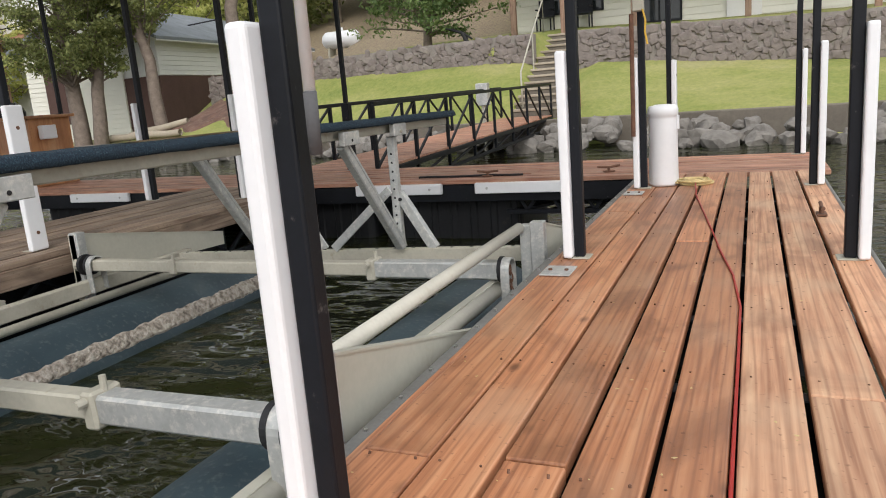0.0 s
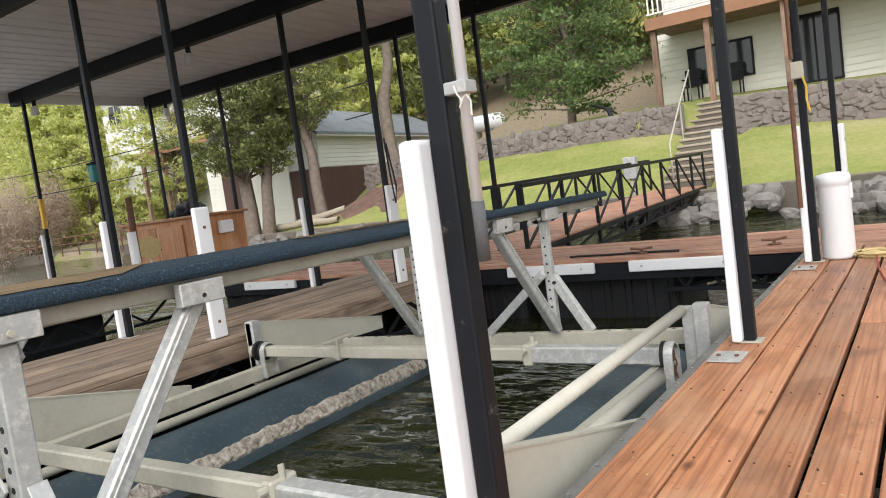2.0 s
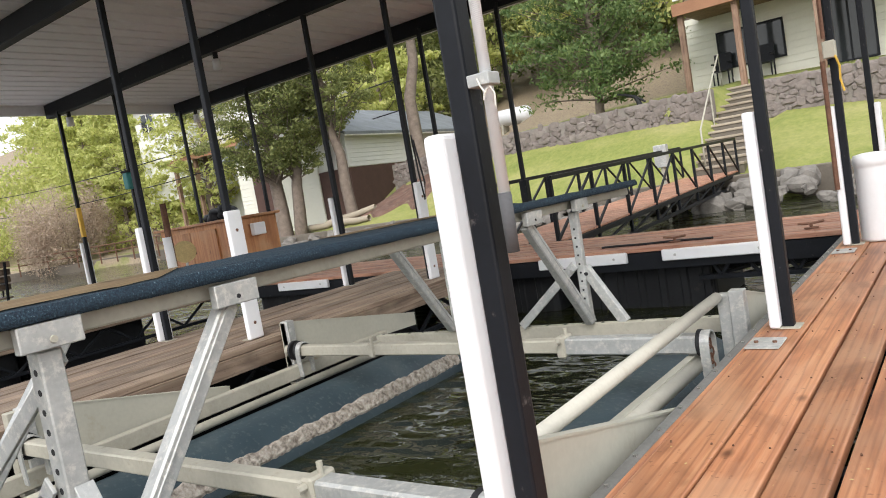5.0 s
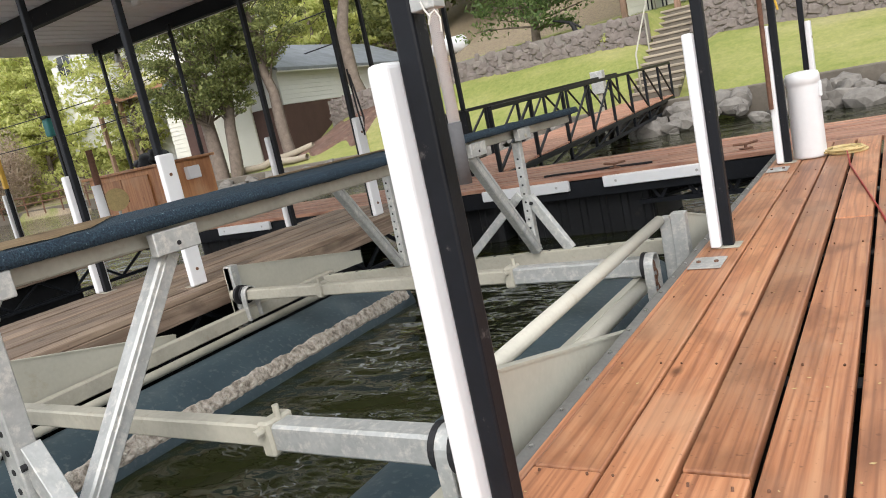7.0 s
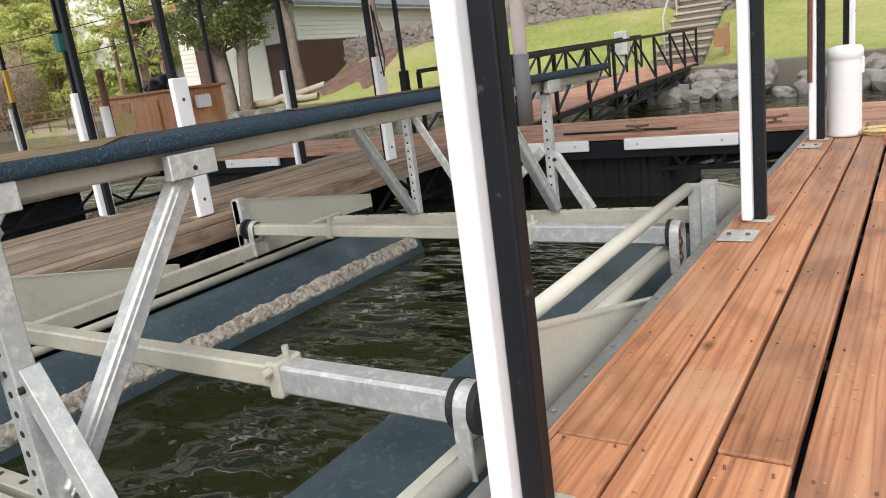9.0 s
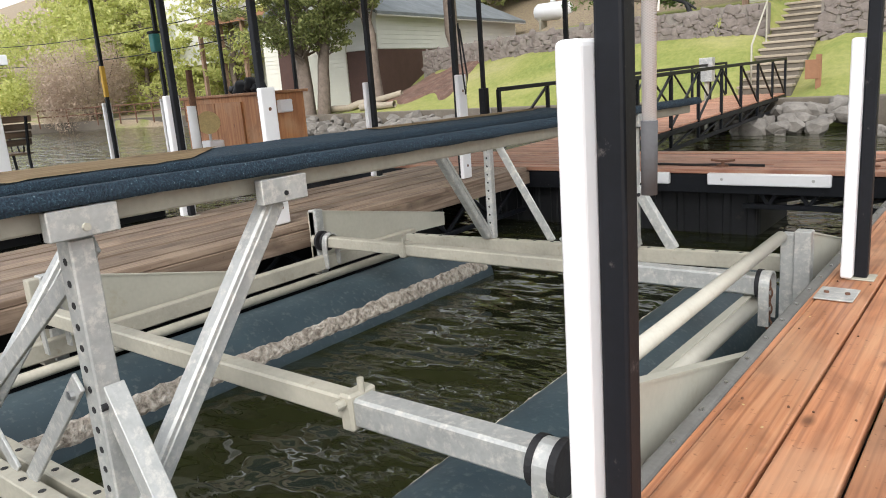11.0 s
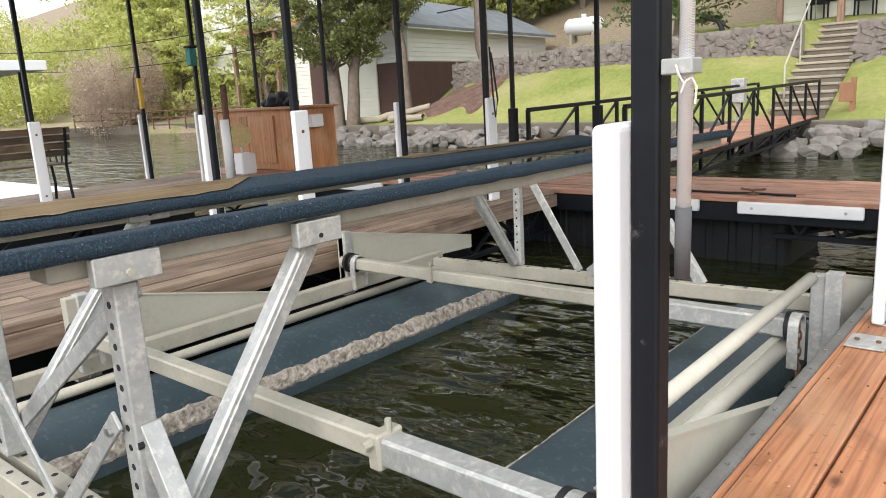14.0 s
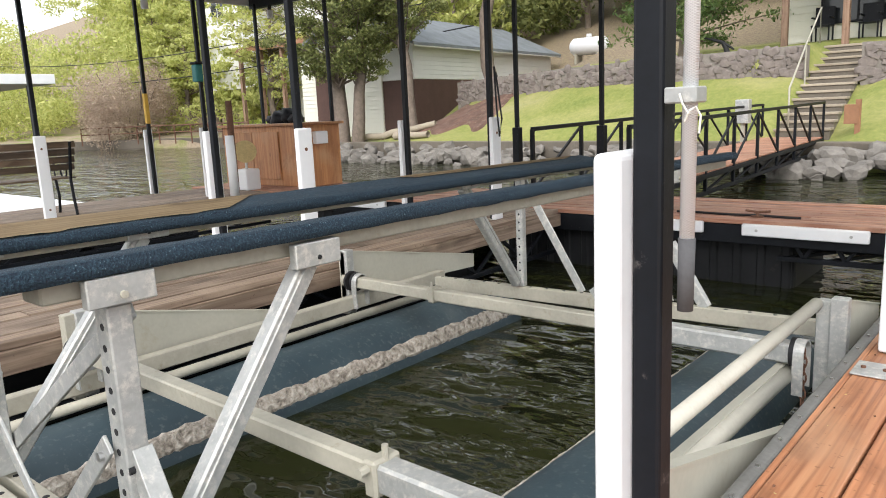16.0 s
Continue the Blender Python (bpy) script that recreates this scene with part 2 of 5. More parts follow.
M["carpet"], M["tank"], M["crust"], M["water"], M["ground"] = carpet(), tank(), crust(), water(), ground_mat()
M["stone"] = stone_mat("field_stone", [(0.15, 0.125, 0.11), (0.22, 0.19, 0.165), (0.32, 0.29, 0.25), (0.18, 0.15, 0.14)])
M["rock"] = stone_mat("shore_rock", [(0.07, 0.062, 0.055), (0.13, 0.118, 0.105), (0.2, 0.185, 0.165)], 3)
M["mortar"] = simple("mortar", (0.25, 0.225, 0.2), 0.95, 0, 0.3, 3, 30, 0.4)
M["concrete"] = simple("old_concrete", (0.15, 0.13, 0.105), 0.9, 0, 0.25, 1.5, 20, 0.2, (0.18, 0.16, 0.13))
M["soil"] = simple("red_mulch", (0.14, 0.08, 0.06), 0.95, 0, 0.5, 2, 12, 0.8, (0.24, 0.18, 0.13))
M["path"] = simple("pale_gravel", (0.36, 0.31, 0.24), 0.95, 0, 0.25, 1, 12, 0.4)
M["siding"] = simple("cream_siding", (0.74, 0.73, 0.64), 0.6, 0, 0.06, 1, 20, 0.05)
M["siding_white"] = simple("white_siding", (0.72, 0.72, 0.7), 0.6, 0, 0.06, 1, 20, 0.05)
M["brown"] = simple("brown_block_base", (0.1, 0.055, 0.045), 0.85, 0, 0.2, 2, 20, 0.2)
M["shingle"] = simple("grey_shingles", (0.2, 0.22, 0.24), 0.9, 0, 0.3, 1.5, 14, 0.3)
M["roofmetal"] = simple("pale_ribbed_metal", (0.87, 0.88, 0.9), 0.5, 0.1, 0.08, 1, 30, 0.03)
M["tile_red"] = simple("orange_timber", (0.3, 0.15, 0.08), 0.7, 0, 0.2, 2, 20, 0.1)
M["bark"] = simple("grey_bark", (0.2, 0.16, 0.13), 0.95, 0, 0.4, 6, 30, 0.9)
M["cedar_leaf"] = leaf("cedar_foliage", (0.1, 0.13, 0.04), (0.34, 0.36, 0.13), 0.45)
M["pine_leaf"] = leaf("dark_evergreen", (0.07, 0.13, 0.04), (0.25, 0.33, 0.12), 0.45)
M["spring_leaf"] = leaf("spring_foliage", (0.36, 0.41, 0.1), (0.72, 0.72, 0.3), 0.55)
M["twig"] = leaf("bare_twigs", (0.42, 0.33, 0.25), (0.6, 0.49, 0.39), 0.3)
M["bushy"] = leaf("yellow_green_ground_cover", (0.24, 0.33, 0.05), (0.45, 0.5, 0.1), 0.4)
M["glass"] = simple("dark_window_glass", (0.03, 0.035, 0.04), 0.08, 0, 0.2, 1, 5, 0.0)
M["plastic_white"] = simple("white_plastic", (0.74, 0.75, 0.77), 0.42, 0, 0.05, 4, 40, 0.03, (0.55, 0.53, 0.5), (0.68, 0.85))
m, nt, b = mat("white_woven_sleeve", 0.55)
tc = nt.nodes.new("ShaderNodeTexCoord")
wv = []
for turn in (0.6, -0.6):
    mp = nt.nodes.new("ShaderNodeMapping")
    mp.inputs["Rotation"].default_value = (0, turn, turn)
    nt.links.new(tc.outputs["Object"], mp.inputs[0])
    w = nt.nodes.new("ShaderNodeTexWave")
    w.bands_direction = "Z"
    w.inputs["Scale"].default_value = 110
    nt.links.new(mp.outputs[0], w.inputs["Vector"])
    wv.append(w.outputs[1])
weave = mix(nt, 0.5, wv[0], wv[1])
nt.links.new(ramp(nt, weave, [(0.2, (0.64, 0.65, 0.66)), (0.5, (0.76, 0.77, 0.78))]), b.inputs["Base Color"])
bump(nt, b, weave, 0.5, 0.002)
M["mesh_sleeve"] = m
M["deck_worn"] = wood("worn_cedar", (0.29, 0.13, 0.07), (0.55, 0.29, 0.165), (0.68, 0.44, 0.27), 0.6, 1)
M["red"] = simple("red_cord", (0.34, 0.02, 0.015), 0.5, 0, 0.2, 30, 90, 0.1)
M["yellow"] = simple("yellow_band", (0.65, 0.4, 0.05), 0.55, 0, 0.2, 8, 50, 0.1)
M["straw"] = simple("tan_hose", (0.55, 0.43, 0.2), 0.7, 0, 0.25, 20, 80, 0.2)
M["chrome"] = simple("worn_steel", (0.5, 0.5, 0.5), 0.3, 0.9, 0.15, 20, 80, 0.05)
M["rust"] = simple("rusty_steel", (0.16, 0.08, 0.05), 0.85, 0.1, 0.4, 20, 70, 0.4)
M["rope"] = simple("white_cord", (0.7, 0.68, 0.62), 0.9, 0, 0.15, 40, 200, 0.3)
M["teal"] = simple("teal_plastic", (0.02, 0.2, 0.2), 0.5, 0, 0.2, 8, 40, 0.1)
M["bucket_rope"] = simple("blue_black_tarp", (0.01, 0.011, 0.014), 0.6, 0, 0.3, 8, 40, 0.5)


# ---- mesh helpers ----
def part(name, bm, material, parent=None, label="", smooth=False):
    me = bpy.data.meshes.new(name)
    bm.normal_update()
    bm.to_mesh(me)
    bm.free()
    if smooth:
        for p in me.polygons:
            p.use_smooth = True
    me.materials.append(M[material])
    ob = new(name, me)
    if parent:
        ob.parent = parent
    if label:
        tagged(ob, label)
    return ob


def thing(name, label, category, group="", kind="", at=(0, 0, 0)):
    ob = new(name)
    ob.location = at
    ob.empty_display_size = 0.1
    bpy.context.view_layer.update()
    return tagged(ob, label, category, group, kind)


def box(x0, x1, y0, y1, z0, z1, bevel=0.0, seg=1, bm=None, m=None):
    own = bmesh.new()
    r = bmesh.ops.create_cube(own, size=1)
    s = Matrix.Translation(((x0 + x1) / 2, (y0 + y1) / 2, (z0 + z1) / 2)) @ Matrix.Diagonal((abs(x1 - x0), abs(y1 - y0), abs(z1 - z0), 1))
    bmesh.ops.transform(own, matrix=s, verts=own.verts)
    if bevel:
        bmesh.ops.bevel(own, geom=own.edges[:], offset=bevel, segments=seg, affect="EDGES", profile=0.5)
    if m is not None:
        bmesh.ops.transform(own, matrix=m, verts=own.verts)
    return join(bm, own)


def join(bm, own):
    if bm is None:
        return own
    me = bpy.data.meshes.new("tmp")
    own.to_mesh(me)
    own.free()
    bm.from_mesh(me)
    bpy.data.meshes.remove(me)
    return bm


def along(a, b):
    """A frame whose z runs from a to b and whose x stays level where it can."""
    a, b = Vector(a), Vector(b)
    z = (b - a).normalized()
    x = Vector((0, 0, 1)).cross(z)
    x = x.normalized() if x.length > 1e-4 else Vector((1, 0, 0))
    y = z.cross(x)
    return Matrix(((x.x, y.x, z.x, a.x), (x.y, y.y, z.y, a.y), (x.z, y.z, z.z, a.z), (0, 0, 0, 1))), (b - a).length


def bar(a, b, w, h=None, bevel=0.003, bm=None):
    """A straight bar of rectangular section from a to b."""
    m, n = along(a, b)
    h = h or w
    return box(-w / 2, w / 2, -h / 2, h / 2, 0, n, bevel, 1, bm, m)


def rod(a, b, r, r2=None, n=12, bm=None):
    m, length = along(a, b)
    own = bmesh.new()
    bmesh.ops.create_cone(own, cap_ends=True, segments=n, radius1=r, radius2=r if r2 is None else r2, depth=length)
    bmesh.ops.transform(own, matrix=m @ Matrix.Translation((0, 0, length / 2)), verts=own.verts)
    return join(bm, own)


def tube_path(pts, r, n=8, bm=None):
    own = bm or bmesh.new()
    rings = []
    for i, p in enumerate(pts):
        p = Vector(p)
        d = Vector(pts[min(i + 1, len(pts) - 1)]) - Vector(pts[max(i - 1, 0)])
        d.normalize()
        u = d.orthogonal() if abs(d.z) > 0.95 else d.cross(Vector((0, 0, 1)))
        u.normalize()
        v = d.cross(u)
        rings.append([own.verts.new(p + r * (u * math.cos(2 * math.pi * k / n) + v * math.sin(2 * math.pi * k / n))) for k in range(n)])
    for q0, q1 in zip(rings, rings[1:]):
        for k in range(n):
            own.faces.new((q0[k], q0[(k + 1) % n], q1[(k + 1) % n], q1[k]))
    own.faces.new(rings[0][::-1])
    own.faces.new(rings[-1])
    return own


def strap(pts, w, t):
    """A flat band, wide along x, thick t, bent along points of one x plane."""
    own = bmesh.new()
    prev = None
    for i, p in enumerate(pts):
        d = (Vector(pts[min(i + 1, len(pts) - 1)]) - Vector(pts[max(i - 1, 0)])).normalized()
        n = d.cross(Vector((1, 0, 0))) * t / 2
        c, h = Vector(p), Vector((w / 2, 0, 0))
        cur = [own.verts.new(q) for q in (c - h - n, c + h - n, c + h + n, c - h + n)]
        if prev:
            for k in range(4):
                own.faces.new((prev[k], prev[(k + 1) % 4], cur[(k + 1) % 4], cur[k]))
        else:
            own.faces.new(cur[::-1])
        prev = cur
    own.faces.new(prev)
    bmesh.ops.recalc_face_normals(own, faces=own.faces)
    return own


def prism(poly, axis, lo, hi, bevel=0.0, bm=None):
    """A plate: a polygon in the two other axes, thick from lo to hi along axis (0, 1 or 2)."""
    own = bmesh.new()
    def at(p, v):
        return {0: (v, p[0], p[1]), 1: (p[0], v, p[1]), 2: (p[0], p[1], v)}[axis]
    a = [own.verts.new(at(p, lo)) for p in poly]
    c = [own.verts.new(at(p, hi)) for p in poly]
    own.faces.new(a)
    own.faces.new(c[::-1])
    k = len(poly)
    for i in range(k):
        own.faces.new((a[i], c[i], c[(i + 1) % k], a[(i + 1) % k]))
    bmesh.ops.recalc_face_normals(own, faces=own.faces)
    if bevel:
        bmesh.ops.bevel(own, geom=own.edges[:], offset=bevel, segments=1, affect="EDGES")
    return join(bm, own)


def lerp_line(x, pts):
    """The height over a broken line of points sorted by x."""
    if x <= pts[0][0]:
        return pts[0][1]
    for (a, p), (b, q) in zip(pts, pts[1:]):
        if x <= b:
            return p + (q - p) * (x - a) / (b - a)
    return pts[-1][1]

WATER = -0.58

# ---- ground, water, shore ----
SHORE = [(-150, 8), (-80, 14), (-55, 18.5), (-47, 22.5), (-40, 22.5), (-30, 18.5), (-22, 15.6), (-15, 15.4), (-10, 14.8), (-4, 13.7), (2, 12.9), (12, 12.6), (60, 12)]
SWALL = [(-18, 19.3), (-12.1, 17.4), (-8, 16.9), (-2.4, 16.6), (2.7, 16.2), (14, 15.6)]
SBASE = [(-18, 1.25), (-12, 1.6), (-5, 1.5), (-2.4, 1.27), (2.7, 0.85), (14, 0.7)]
STOP = [(-18, 2.05), (-12, 2.15), (-5, 2.2), (2.7, 1.9), (14, 1.9)]


def height(x, y):
    s = lerp_line(x, SHORE)
    d = y - s
    if d < 0:
        return -2.2 + 1.5 * max(0, min(1, (d + 3) / 3)) ** 1.5
    w = lerp_line(x, SWALL)
    hill = max(0, y - 27) * 0.22
    right = -0.1 + (lerp_line(x, SBASE) + 0.1) * min(1, d / max(0.5, w - s)) if y < w + 0.45 else lerp_line(x, STOP) - 0.05 + 0.09 * (y - w)
    left = -0.1 + 0.085 * d + 0.02 * max(0, d - 6) * 3
    if -5.0 < x < -3.4 and y < 18.9:
        right = min(right, -0.1 + 2.3 * max(0, y - 14.2) / 4.6)
    k = max(0, min(1, (x + 20) / 3))
    return right * k + left * (1 - k) + hill + 0.04 * noise.noise((x * 0.7, y * 0.7, 0))


def axis(a, b, fine0, fine1, step, coarse):
    out, v = [], a
    while v < b:
        out.append(v)
        v += step if fine0 <= v < fine1 else coarse
    return out + [b]


def terrain():
    xs = axis(-400, 300, -32, 12, 0.5, 8)
    ys = axis(-60, 500, 8, 26, 0.3, 8)
    verts = [(x, y, height(x, y)) for y in ys for x in xs]
    n = len(xs)
    faces = [(j * n + i, j * n + i + 1, (j + 1) * n + i + 1, (j + 1) * n + i) for j in range(len(ys) - 1) for i in range(n - 1)]
    me = bpy.data.meshes.new("ground")
    me.from_pydata(verts, [], faces)
    for p in me.polygons:
        p.use_smooth = True
    me.materials.append(M["ground"])
    tagged(new("ground", me), "sloping spring lawn with dry patches above the lake", "ground", kind="structure")


terrain()
bm = bmesh.new()
bmesh.ops.create_grid(bm, x_segments=2, y_segments=2, size=500)
bmesh.ops.translate(bm, verts=bm.verts, vec=(-60, 0, WATER))
tagged(part("water", bm, "water"), "dark green rippled lake water", "water", kind="structure")

# seawall along the shore
wall = thing("seawall", "low weathered concrete wall along the lake edge", "wall", kind="structure")
pts = [(x, y) for x, y in SHORE if -81 < x < 13]
for (x0, y0), (x1, y1) in zip(pts, pts[1:]):
    a, b = Vector((x0, y0, -0.3)), Vector((x1, y1, -0.3))
    part("wall_section", bar(a, b, 0.3, 0.62, 0.02), "concrete", wall)


def rock(bm, at, r, seed):
    own = bmesh.new()
    bmesh.ops.create_icosphere(own, subdivisions=2, radius=1)
    for v in own.verts:
        v.co = Vector([math.copysign(abs(c) ** 0.75, c) for c in v.co])
    rnd = random.Random(seed)
    o = Vector((rnd.uniform(0, 90), rnd.uniform(0, 90), rnd.uniform(0, 90)))
    sc = (r * rnd.uniform(0.8, 1.4), r * rnd.uniform(0.7, 1.1), r * rnd.uniform(0.5, 0.85))
    for v in own.verts:
        v.co *= 1 + 0.45 * noise.noise(v.co * 1.1 + o) + 0.18 * noise.noise(v.co * 3 + o)
    bmesh.ops.transform(own, matrix=Matrix.LocRotScale(at, Euler((rnd.uniform(-.4, .4), rnd.uniform(-.4, .4), rnd.uniform(0, 6))), sc), verts=own.verts)
    return join(bm, own)


bank = thing("riprap", "grey rocks piled along the water's edge", "rocks", kind="structure")
rnd = random.Random(4)
for i in range(300):
    x = rnd.uniform(-24, 7)
    u = rnd.random()
    y = lerp_line(x, SHORE) - 0.2 - u * 1.7
    r = rnd.uniform(0.12, 0.28)
    part("rock", rock(None, (x, y, -0.2 - 0.34 * u + rnd.uniform(-0.05, 0.06)), r, i), "rock", bank)


# ---- stone retaining wall: face of single stones ----
swall = thing("retaining_wall", "uneven field-stone retaining wall above the lawn", "stone wall", kind="structure")
for (x0, y0), (x1, y1) in zip(SWALL, SWALL[1:]):
    for k in range(3):
        xa, xb = x0 + (x1 - x0) * k / 3, x0 + (x1 - x0) * (k + 1) / 3
        if xb > -4.75 and xa < -4.75:
            xb = -4.8
        elif xa < -3.6 and xb > -4.75:
            xa = -3.55
        ya, yb = lerp_line(xa, SWALL), lerp_line(xb, SWALL)
        za, zb = lerp_line(xa, STOP), lerp_line(xb, STOP)
        b0 = min(lerp_line(xa, SBASE), lerp_line(xb, SBASE)) - 0.3
        own = bmesh.new()
        v = [own.verts.new(p) for p in ((xa, ya, b0), (xb, yb, b0), (xb, yb, zb), (xa, ya, za), (xa, ya + .4, b0), (xb, yb + .4, b0), (xb, yb + .4, zb), (xa, ya + .4, za))]
        for f in ((0, 1, 2, 3), (5, 4, 7, 6), (3, 2, 6, 7), (4, 0, 3, 7), (1, 5, 6, 2)):
            own.faces.new([v[i] for i in f])
        part("wall_core", own, "mortar", swall)
rnd = random.Random(9)
stones = bmesh.new()
near = 0
x = -17.8
while x < 13:
    if -4.8 < x < -3.55:
        x += 0.18
        continue
    zb, zt = lerp_line(x, SBASE) - 0.1, lerp_line(x, STOP)
    z = zb - rnd.uniform(0, 0.1)
    while z < zt - 0.14:
        h = rnd.uniform(0.08, 0.25)
        w = rnd.uniform(0.1, 0.38)
        xx = x + rnd.uniform(-0.14, 0.14)
        own = bmesh.new()
        bmesh.ops.create_icosphere(own, subdivisions=1, radius=1)
        o = Vector((rnd.uniform(0, 90), 0, 0))
        for vv in own.verts:
            vv.co = Vector([math.copysign(abs(c) ** 0.6, c) for c in vv.co]) * (1 + 0.2 * noise.noise(vv.co * 1.3 + o))
        bmesh.ops.transform(own, matrix=Matrix.LocRotScale((xx, lerp_line(xx, SWALL) - 0.01, z + h / 2), Euler((0, rnd.uniform(-.5, .5), 0)), (w * 0.55, rnd.uniform(0.03, 0.065), h * 0.58)), verts=own.verts)
        if -7.5 < x < 3 and near < 300:
            near += 1
            part("stone", own, "stone", swall)
        else:
            join(stones, own)
        z += h * 0.86
    x += 0.19
tagged(part("far_stones", stones, "stone", swall), kind="stuff")


# ---- docks ----
def boards_y(parent, edges, y0, y1, material, seams=(), seed=1, worn="", worn_rows=()):
    """Boards along y between pairs of x, cut at their seams; each cut board is a piece."""
    rnd = random.Random(seed)
    for i, (a, b) in enumerate(edges):
        cuts = [y0] + sorted(s for k, s in seams if k == i) + [y1]
        for c, d in zip(cuts, cuts[1:]):
            dz = rnd.uniform(-0.003, 0.003)
            part("board", box(a, b, c + 0.002, d - 0.002, -0.038 + dz, dz, 0.005, 2), worn if i in worn_rows else material, parent)


def boards_x(parent, edges, x0, x1, material, seed=1, cuts=3):
    rnd = random.Random(seed)
    for i, (a, b) in enumerate(edges):
        c = [x0] + sorted(x0 + (x1 - x0) * (k + rnd.uniform(0.3, 0.7)) / cuts for k in range(cuts)) + [x1]
        for p, q in zip(c, c[1:]):
            dz = rnd.uniform(-0.003, 0.003)
            part("board", box(p + 0.002, q - 0.002, a, b, -0.038 + dz, dz, 0.005, 2), material, parent)


FRONT, BACK = 2.93, 4.22
finger = thing("dock_finger", "red-brown stained timber dock walkway with wide gaps", "dock", kind="structure")
EDGES = [(-0.06, 0.103), (0.111, 0.256), (0.268, 0.403), (0.419, 0.566), (0.583, 0.716), (0.732, 0.874), (0.89, 1.048), (1.064, 1.205)]
boards_y(finger, EDGES, -7, FRONT - 0.01, "deck", [(0, -1.9), (0, 1.2), (1, -3.3), (1, 0.9), (2, -1.87), (3, -4.2), (3, 0.35), (4, -2.0), (5, -4), (5, 0.55), (6, -1.4), (7, 0.1), (7, -3.2)], 3, "deck_worn", (5, 6, 7))
for y in [-6.8 + 0.61 * k for k in range(16)]:
    part("joist", box(-0.05, 1.19, y - 0.03, y + 0.03, -0.14, -0.042, 0.004), "black", finger)
part("rim_board", box(-0.084, -0.0635, -7, FRONT - 0.02, -0.12, -0.004, 0.003), "deck", finger)
part("edge_strip", box(-0.142, -0.088, -7, FRONT - 0.02, -0.17, -0.014, 0.02, 4), "trim", finger, "grey steel edge strip with screws")
part("edge_strip", box(1.209, 1.235, -7, FRONT - 0.02, -0.17, -0.012, 0.01, 2), "trim", finger)

walkway = thing("main_walkway", "reddish timber cross walkway of the dock", "dock", kind="structure")
n = 14
boards_x(walkway, [(FRONT + (BACK - FRONT) * k / n, FRONT + (BACK - FRONT) * (k + 1) / n - 0.012) for k in range(n)], -10, 1.3, "deck_x", 5, 3)
part("rim_beam", box(-10, -0.12, FRONT + 0.02, FRONT + 0.07, -0.2, -0.042, 0.004), "black", walkway)
part("rim_beam", box(-10, 1.3, BACK - 0.07, BACK - 0.02, -0.2, -0.042, 0.004), "black", walkway)


def finger_deck(x0, x1, label, seed):
    d = thing("dock_finger", label, "dock", kind="structure")
    k = 9
    w = (x1 - x0) / k
    boards_y(d, [(x0 + w * i, x0 + w * (i + 1) - 0.012) for i in range(k)], -7, FRONT - 0.01, "deck_old", [(i, random.Random(seed + i).uniform(-4, 2)) for i in range(k)], seed)
    part("side_beam", box(x1 - 0.05, x1 + 0.01, -7, FRONT, -0.16, -0.042, 0.004), "deck_old", d)
    part("side_beam", box(x0 - 0.01, x0 + 0.05, -7, FRONT, -0.16, -0.042, 0.004), "deck_old", d)
    part("bottom_chord", box(x1 - 0.1, x1 - 0.05, -7, FRONT, -0.44, -0.4, 0.004), "black", d)
    for i in range(13):
        y = -6.6 + 0.72 * i
        part("truss_web", bar((x1 - 0.075, y, -0.16), (x1 - 0.075, y + 0.36, -0.41), 0.03), "black", d)
        part("truss_web", bar((x1 - 0.075, y + 0.72, -0.16), (x1 - 0.075, y + 0.36, -0.41), 0.03), "black", d)
    return d


finger_deck(-4.65, -3.3, "weathered brown timber dock finger beside the lift", 20)
finger_deck(-9.6, -7.95, "weathered timber dock finger with a bench", 50)


def float_tank(x0, x1, y0, y1):
    t = thing("dock_float", "black moulded plastic float under the dock", "float", "dock floats")
    part("shell", box(x0, x1, y0, y1, -0.8, -0.15, 0.07, 3), "float", t, smooth=False)
    for k in range(int((x1 - x0) / 0.2)):
        x = x0 + 0.12 + 0.2 * k
        part("rib", box(x, x + 0.08, y0 - 0.015, y1 + 0.015, -0.75, -0.2, 0.015), "float", t)
    return t


float_tank(-2.62, -1.2, FRONT + 0.2, BACK - 0.1)
float_tank(-4.1, -2.74, FRONT + 0.2, BACK - 0.1)
float_tank(-7.2, -5.0, FRONT + 0.12, BACK - 0.1)
for y in (-5.8, -4.2, -2.6, -1.0, 0.6):
    float_tank(-4.5, -3.62, y, y + 1.4)
    float_tank(-9.4, -8.3, y, y + 1.4)
for y in (-5, -2.6, 0.2):
    float_tank(0.2, 1.1, y, y + 1.5)

# truss under the main walkway
truss = thing("walkway_truss", "black angle-iron truss under the walkway", "truss", kind="structure")
part("chord", bar((-1.3, FRONT + 0.1, -0.31), (-0.1, FRONT + 0.1, -0.31), 0.04), "black", truss)
part("chord", bar((-1.3, FRONT + 0.6, -0.31), (-0.1, FRONT + 0.6, -0.31), 0.04), "black", truss)
for k in range(4):
    x = -1.25 + 0.3 * k
    part("web", bar((x, FRONT + 0.1, -0.06), (x + 0.15, FRONT + 0.1, -0.3), 0.03), "black", truss)
    part("web", bar((x + 0.3, FRONT + 0.1, -0.06), (x + 0.15, FRONT + 0.1, -0.3), 0.03), "black", truss)
    part("web", bar((x, FRONT + 0.1, -0.31), (x + 0.3, FRONT + 0.6, -0.31), 0.03), "black", truss)


